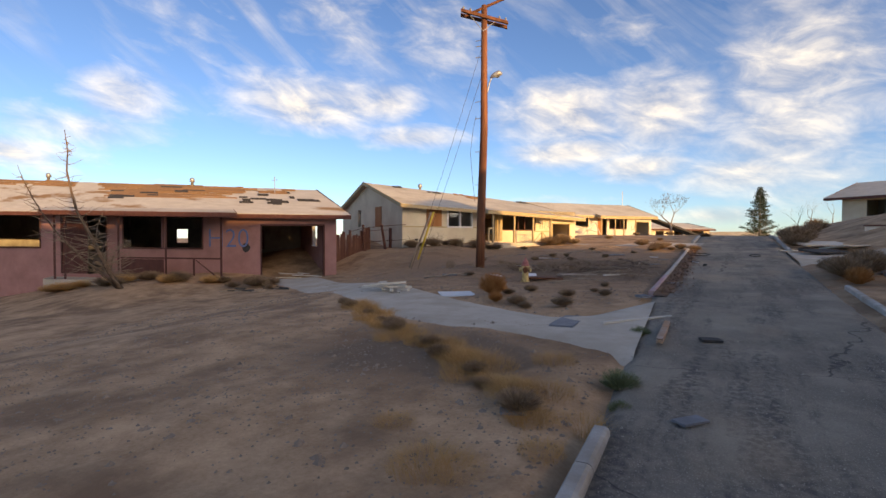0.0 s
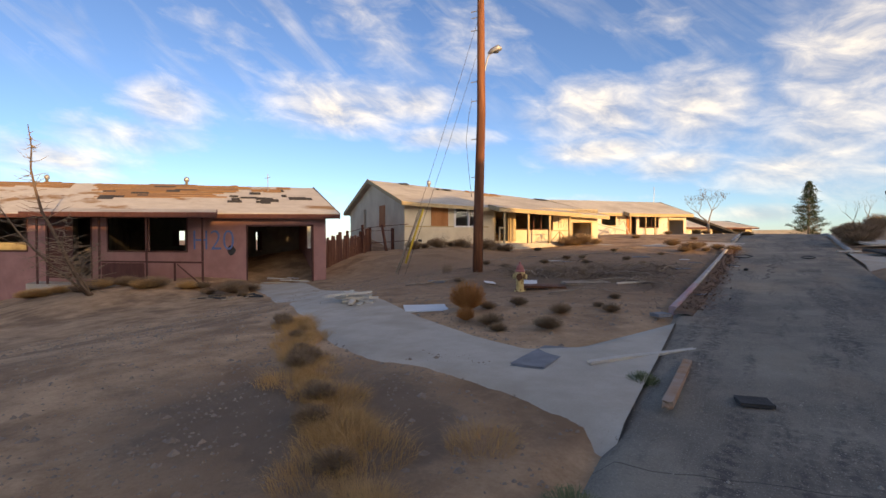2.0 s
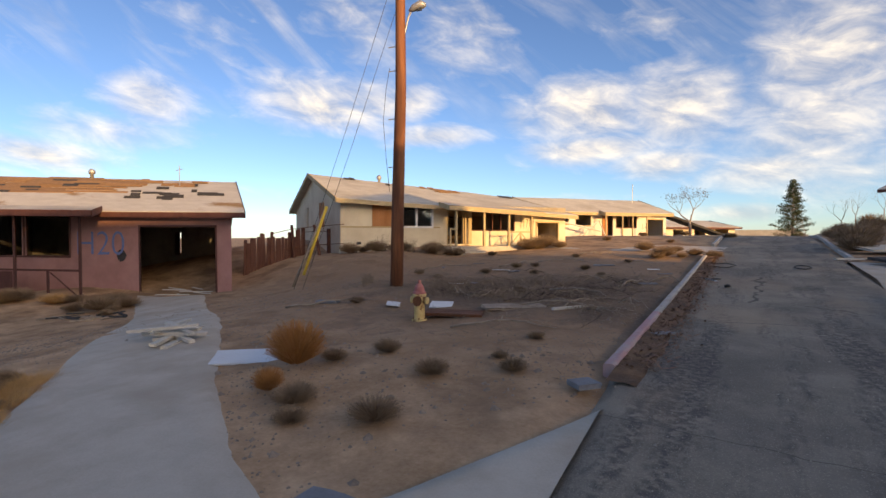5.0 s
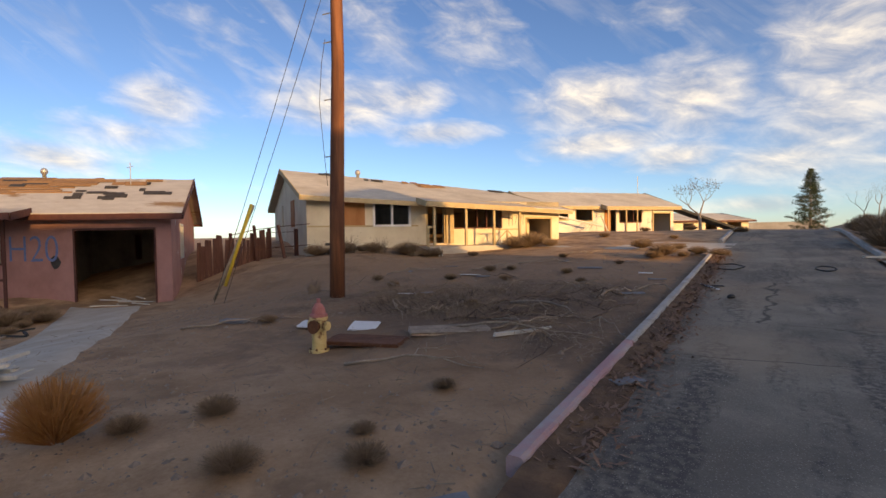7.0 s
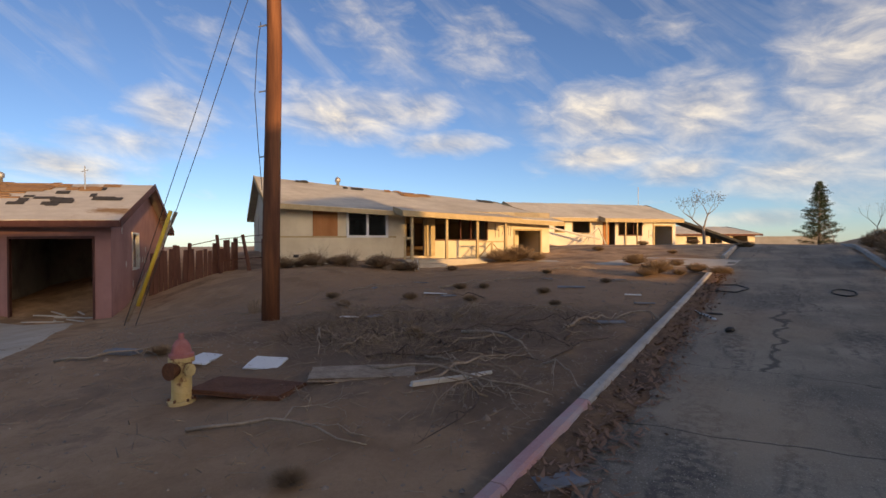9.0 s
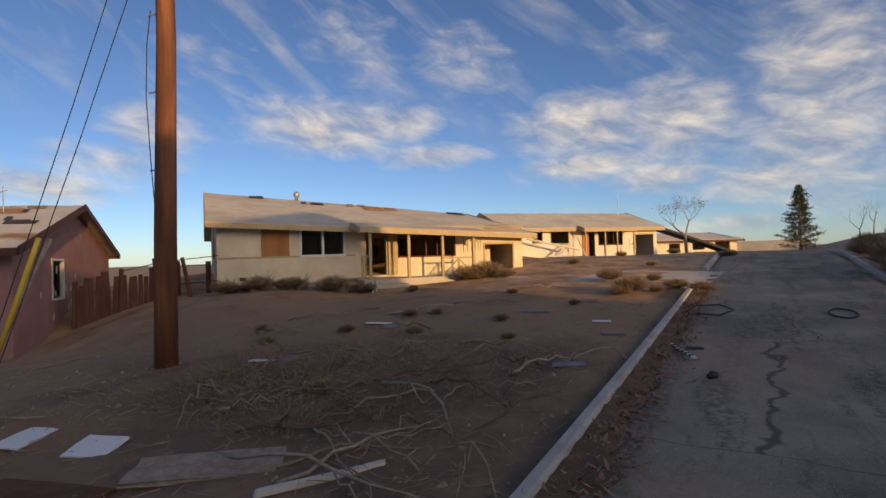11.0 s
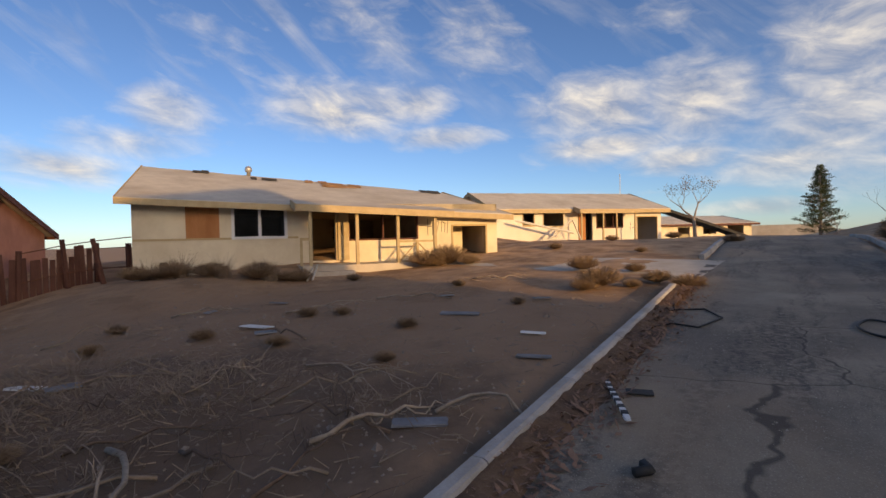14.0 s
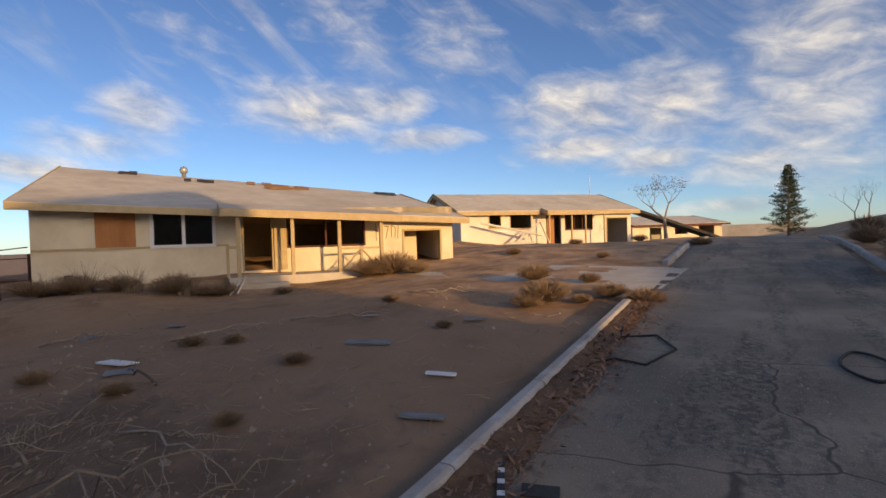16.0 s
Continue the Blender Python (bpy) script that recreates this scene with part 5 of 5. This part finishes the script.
board("plank", -1.25, 8.27, .98, 1.5, .06, .03, LUMBER, "long weathered white-edged plank lying across gutter", "plank", .1)
board("plank", -.80, 7.46, 1.6, 1.56, .08, .06, REDPLANK, "reddish-brown plank lying on the asphalt", "plank")
board("floor_tile", -.22, 7.2, .3, .24, .2, .03, TARPAPER, "broken dark tile on the asphalt", "debris")
board("board", -5.5, 10.0, .75, .8, .5, .025, WHITEB, "white rectangular board lying on the driveway", "board", .1)
board("grey_mat", -2.23, 7.77, 1.6, 1.0, .36, .025, GREYB, "grey roofing mat on the driveway", "mat")
board("board", -5.15, 13.95, .4, .42, .30, .02, WHITEB, "white sheet of board near the hydrant", "board", .25)
board("board", -6.15, 13.75, 2.2, .5, .26, .02, WHITEB, "white scrap of board near the hydrant", "board", .12)
board("rusty_panel", -4.45, 13.25, .35, 1.0, .5, .05, RUST, "rusty brown steel cover plate on the sand", "metal plate")
board("bark_slab", -3.75, 14.15, .7, 1.1, .42, .04, DEADWOOD, "flat grey slab of weathered plywood", "board", .05)
board("pipe_plank", -2.75, 14.4, 1.05, .9, .05, .04, LUMBER, "white weathered plank among dead branches", "plank", .08)
board("scrap", -7.6, 13.4, .4, .45, .2, .05, GREYB, "grey metal scrap on the sand", "debris")
board("slate", -1.62, 3.85, .4, .22, .14, .02, GREYB, "flat grey stone slab", "debris")
board("slate", -.3, 4.25, .9, .26, .13, .02, GREYB, "flat grey slab on the road", "debris")
board("slate", -1.16, 13.1, .9, .3, .15, .02, GREYB, "grey slate in the gutter", "debris")
board("slate", -1.5, 10.7, .9, .24, .2, .05, GREYB, "broken blue-grey concrete chunk", "debris")
board("road_patch", -.86, 18.95, .3, .2, .12, .012, TARPAPER, "black scrap of tar paper in the gutter", "debris")
board("striped_stick", -1.0, 18.75, 2.0, .95, .04, .02, WHITEB, "thin white banded stick beside the kerb", "stick", 0, "", base_z(-1.0, 18.75) + .045)
stick = bpy.data.objects["striped_stick"]
for k in range(7):
    bm = bmesh.new()
    add_box(bm, (-.40 + .125 * k, -.0215, -.002), (-.34 + .125 * k, .0215, .025))
    part("black_band", bm, BLACK, stick)
for i, (x, y, a, w, d) in enumerate(((-2.1, 17.7, .6, .4, .12), (-2.0, 19.5, .3, .35, .08), (-3.9, 21.1, .3, .6, .12), (-6.5, 19.4, .2, .5, .2), (-6.0, 19.2, 1, .3, .2), (-6.4, 16.6, .5, .35, .15), (-6.0, 16.8, 1.4, .3, .14), (-3.2, 22.6, .6, .3, .1), (-8.1, 21, .2, .4, .1), (-2.4, 20.4, .2, .3, .06), (-9.0, 20.1, 2, .3, .1), (-5.0, 22.4, 1, .25, .1))):
    board("scrap", x, y, a, w, d, .02, WHITEB if i in (3, 5, 9) else GREYB, "pale scrap of building board on the sand", "debris", prnd.uniform(-.1, .15), "scattered scraps")
# pile of white lumber on the driveway, and loose boards in the garage
for i in range(9):
    board("lumber_piece", -7.65 + prnd.uniform(-.35, .35), 10.2 + prnd.uniform(-.2, .2), prnd.uniform(-.5, 1.0) if i % 3 else 2.2, prnd.uniform(.6, 1.2), .09, .045, LUMBER, "pale weathered lumber in a loose pile", "lumber", prnd.uniform(-.06, .06), "lumber pile", base_z(-7.65, 10.2) + .05 + .045 * (i // 2), prnd.uniform(-.08, .08))
for i in range(10):
    p = f1(prnd.uniform(-2.6, -.3), prnd.uniform(-.3, 1.6), 0)
    board("lath", -15.43 + p[0], 15.83 + p[1], prnd.uniform(-.5, 1.1), prnd.uniform(.7, 1.5), .05, .03, LUMBER, "thin pale lath fallen in the garage doorway", "lath", 0, "fallen laths", -.24 + .02 * i)
for i in range(14):
    x, y = -14.6 + prnd.uniform(-1.4, .9), 12.0 + prnd.uniform(-.5, .6)
    board("burnt_scrap", x, y, prnd.uniform(0, 3), prnd.uniform(.3, .8), .06, .04, TARPAPER if i % 2 else DEADWOOD, "dark scrap of wood in a heap", "debris", prnd.uniform(-.1, .1), "scrap heap")
for i in range(10):
    x, y = 2.9 + prnd.uniform(-.6, 1.2), 21 + prnd.uniform(-2.5, 4)
    board("lumber_piece", x, y, prnd.uniform(0, 3), prnd.uniform(.5, 1.2), .12, .05, LUMBER if i % 2 else OLDPLANK, "fallen board on the far driveway", "lumber", 0, "bank lumber")
for x, y, rz, w, d, ti, m in ((3.7, 27.0, .5, 2.0, 1.0, .15, LUMBER), (4.1, 24.6, .9, 1.6, .9, -.15, LUMBER), (4.3, 17.0, .4, 1.8, 1.4, .5, GREYB), (4.9, 18.6, .8, 2.0, 1.2, .4, GREYB), (3.6, 18.4, 1.1, 1.4, 1.0, .3, TARPAPER), (3.3, 23.2, .7, 1.5, .9, .12, TARPAPER)):
    board("fallen_roof_panel", x, y, rz, w, d, .07, m, "collapsed roof panel on the roadside bank", "roof panel", ti, "collapsed panels", base_z(x, y) + .12)


def cable(name, pts, r, label, closed=False):
    bm = bmesh.new()
    add_tube(bm, [(x, y, base_z(x, y) + .035 + r) for x, y in pts], r, 5)
    return tagged(link(name, bm, BLACK, smooth=True), label, "cable")


cable("hose_loop", [(.98 + .17 * math.cos(a * .3) + .015 * math.sin(a), 21.9 + .42 * math.sin(a * .3)) for a in range(22)], 0.014, "loop of black hose lying on the asphalt")
cable("cable", [(-1.25, 21.0), (-1.0, 21.4), (-.7, 21.3), (-.5, 21.9), (-.75, 22.4), (-1.1, 22.2), (-1.2, 22.8)], .012, "loose black cable at the edge of the asphalt")
cable("cable", [(-.62, 17.68), (-.55, 17.75), (-.6, 17.8)], .03, "small black rubber scrap on the road")

# dark red board fence between the houses, with posts and wire
fence = thing("fence", (-16.9, 18.0, gz(-16.9, 18.0)), "weathered dark red board fence with leaning slats", "fence")
fr = random.Random(6)
A0, B0 = Vector((-16.9, 18.0, 0)), Vector((-16.9, 20.9, 0))
for i in range(20):
    p = A0.lerp(B0, i / 19)
    z = gz(p.x, p.y)
    bm = bmesh.new()
    h, w, tl = fr.uniform(.85, 1.2) + .25 * (i < 9), .065, fr.uniform(-.05, .05)
    add_box(bm, (-.012, -w, -.15), (.012, w, h), lambda a, b, c: (a + p.x - A0.x + fr.uniform(-.006, .006), b + p.y - A0.y + tl * c, c + z - fence.location.z))
    part("fence_board", bm, FENCEW, fence)
for x, y, h in ((-17.2, 21.2, 1.2), (-16.0, 21.6, 1.1), (-16.9, 18.1, 1.1)):
    bm = bmesh.new()
    add_box(bm, (x - A0.x - .06, y - A0.y - .06, gz(x, y) - .2 - fence.location.z), (x - A0.x + .06, y - A0.y + .06, gz(x, y) + h - fence.location.z))
    part("fence_post", bm, FENCEW, fence)
for zz in (1.05, .45):
    bm = bmesh.new()
    add_tube(bm, [(0, 2.8, zz + gz(-16.9, 20.8) - fence.location.z - .2), (-.3, 3.2, zz + .95 - fence.location.z), (.9, 3.6, zz + .98 - fence.location.z)], .012, 4)
    part("fence_wire", bm, RUST, fence)

for x, y, h, tx, ty in ((-16.7, 20.3, 1.55, -.08, -.1), (-15.75, 20.85, 1.45, -.12, -.22), (-16.9, 19.2, 1.5, .05, .05)):
    bm = bmesh.new()
    b0 = Vector((x, y, gz(x, y) - .15)) - fence.location
    add_tube(bm, [tuple(b0), tuple(b0 + Vector((tx, ty, h)))], [.075, .065], 6)
    part("fence_post", bm, FENCEW, fence)
for zz in (.45, 1.25):
    bm = bmesh.new()
    add_tube(bm, [tuple(Vector((x, y, gz(x, y) + zz)) - fence.location) for x, y in ((-16.9, 19.2), (-16.75, 20.2), (-15.85, 20.7), (-14.6, 21.1))], .014, 4)
    part("fence_wire", bm, RUST, fence)

# collapsed dark roof section leaning beyond the third house
col = thing("collapsed_roof", (-4.4, 59, 1.4), "collapsed dark roof section sloping to the ground", "roof")
bm = bmesh.new()
a, b, w = Vector((-3.6, -1.9, 3.15)), Vector((4.0, 2.4, -.1)), Vector((-1.3, 2.4, .1))
vs = [bm.verts.new(p + q + Vector((0, 0, zz))) for zz in (0, -.22) for p, q in ((a, w * 0), (b, w * 0), (b, w), (a, w))]
for f in ((0, 1, 2, 3), (7, 6, 5, 4), (0, 4, 5, 1), (1, 5, 6, 2), (2, 6, 7, 3), (3, 7, 4, 0)):
    bm.faces.new([vs[i] for i in f])
part("roof_sheet", bm, TARPAPER, col)
far = thing("house", (.5, 92, .9), "far low roof beyond the crest of the road", "house")
bm = bmesh.new()
pr = [(-8, 0), (8, 0), (5, 1.9), (-5, 1.9)]
v = [bm.verts.new((x, d, z)) for d in (-3, 3) for x, z in pr]
for f in ((0, 1, 2, 3), (7, 6, 5, 4), (0, 4, 5, 1), (1, 5, 6, 2), (2, 6, 7, 3), (3, 7, 4, 0)):
    bm.faces.new([v[i] for i in f])
part("roof", bm, SHINGLE2, far)
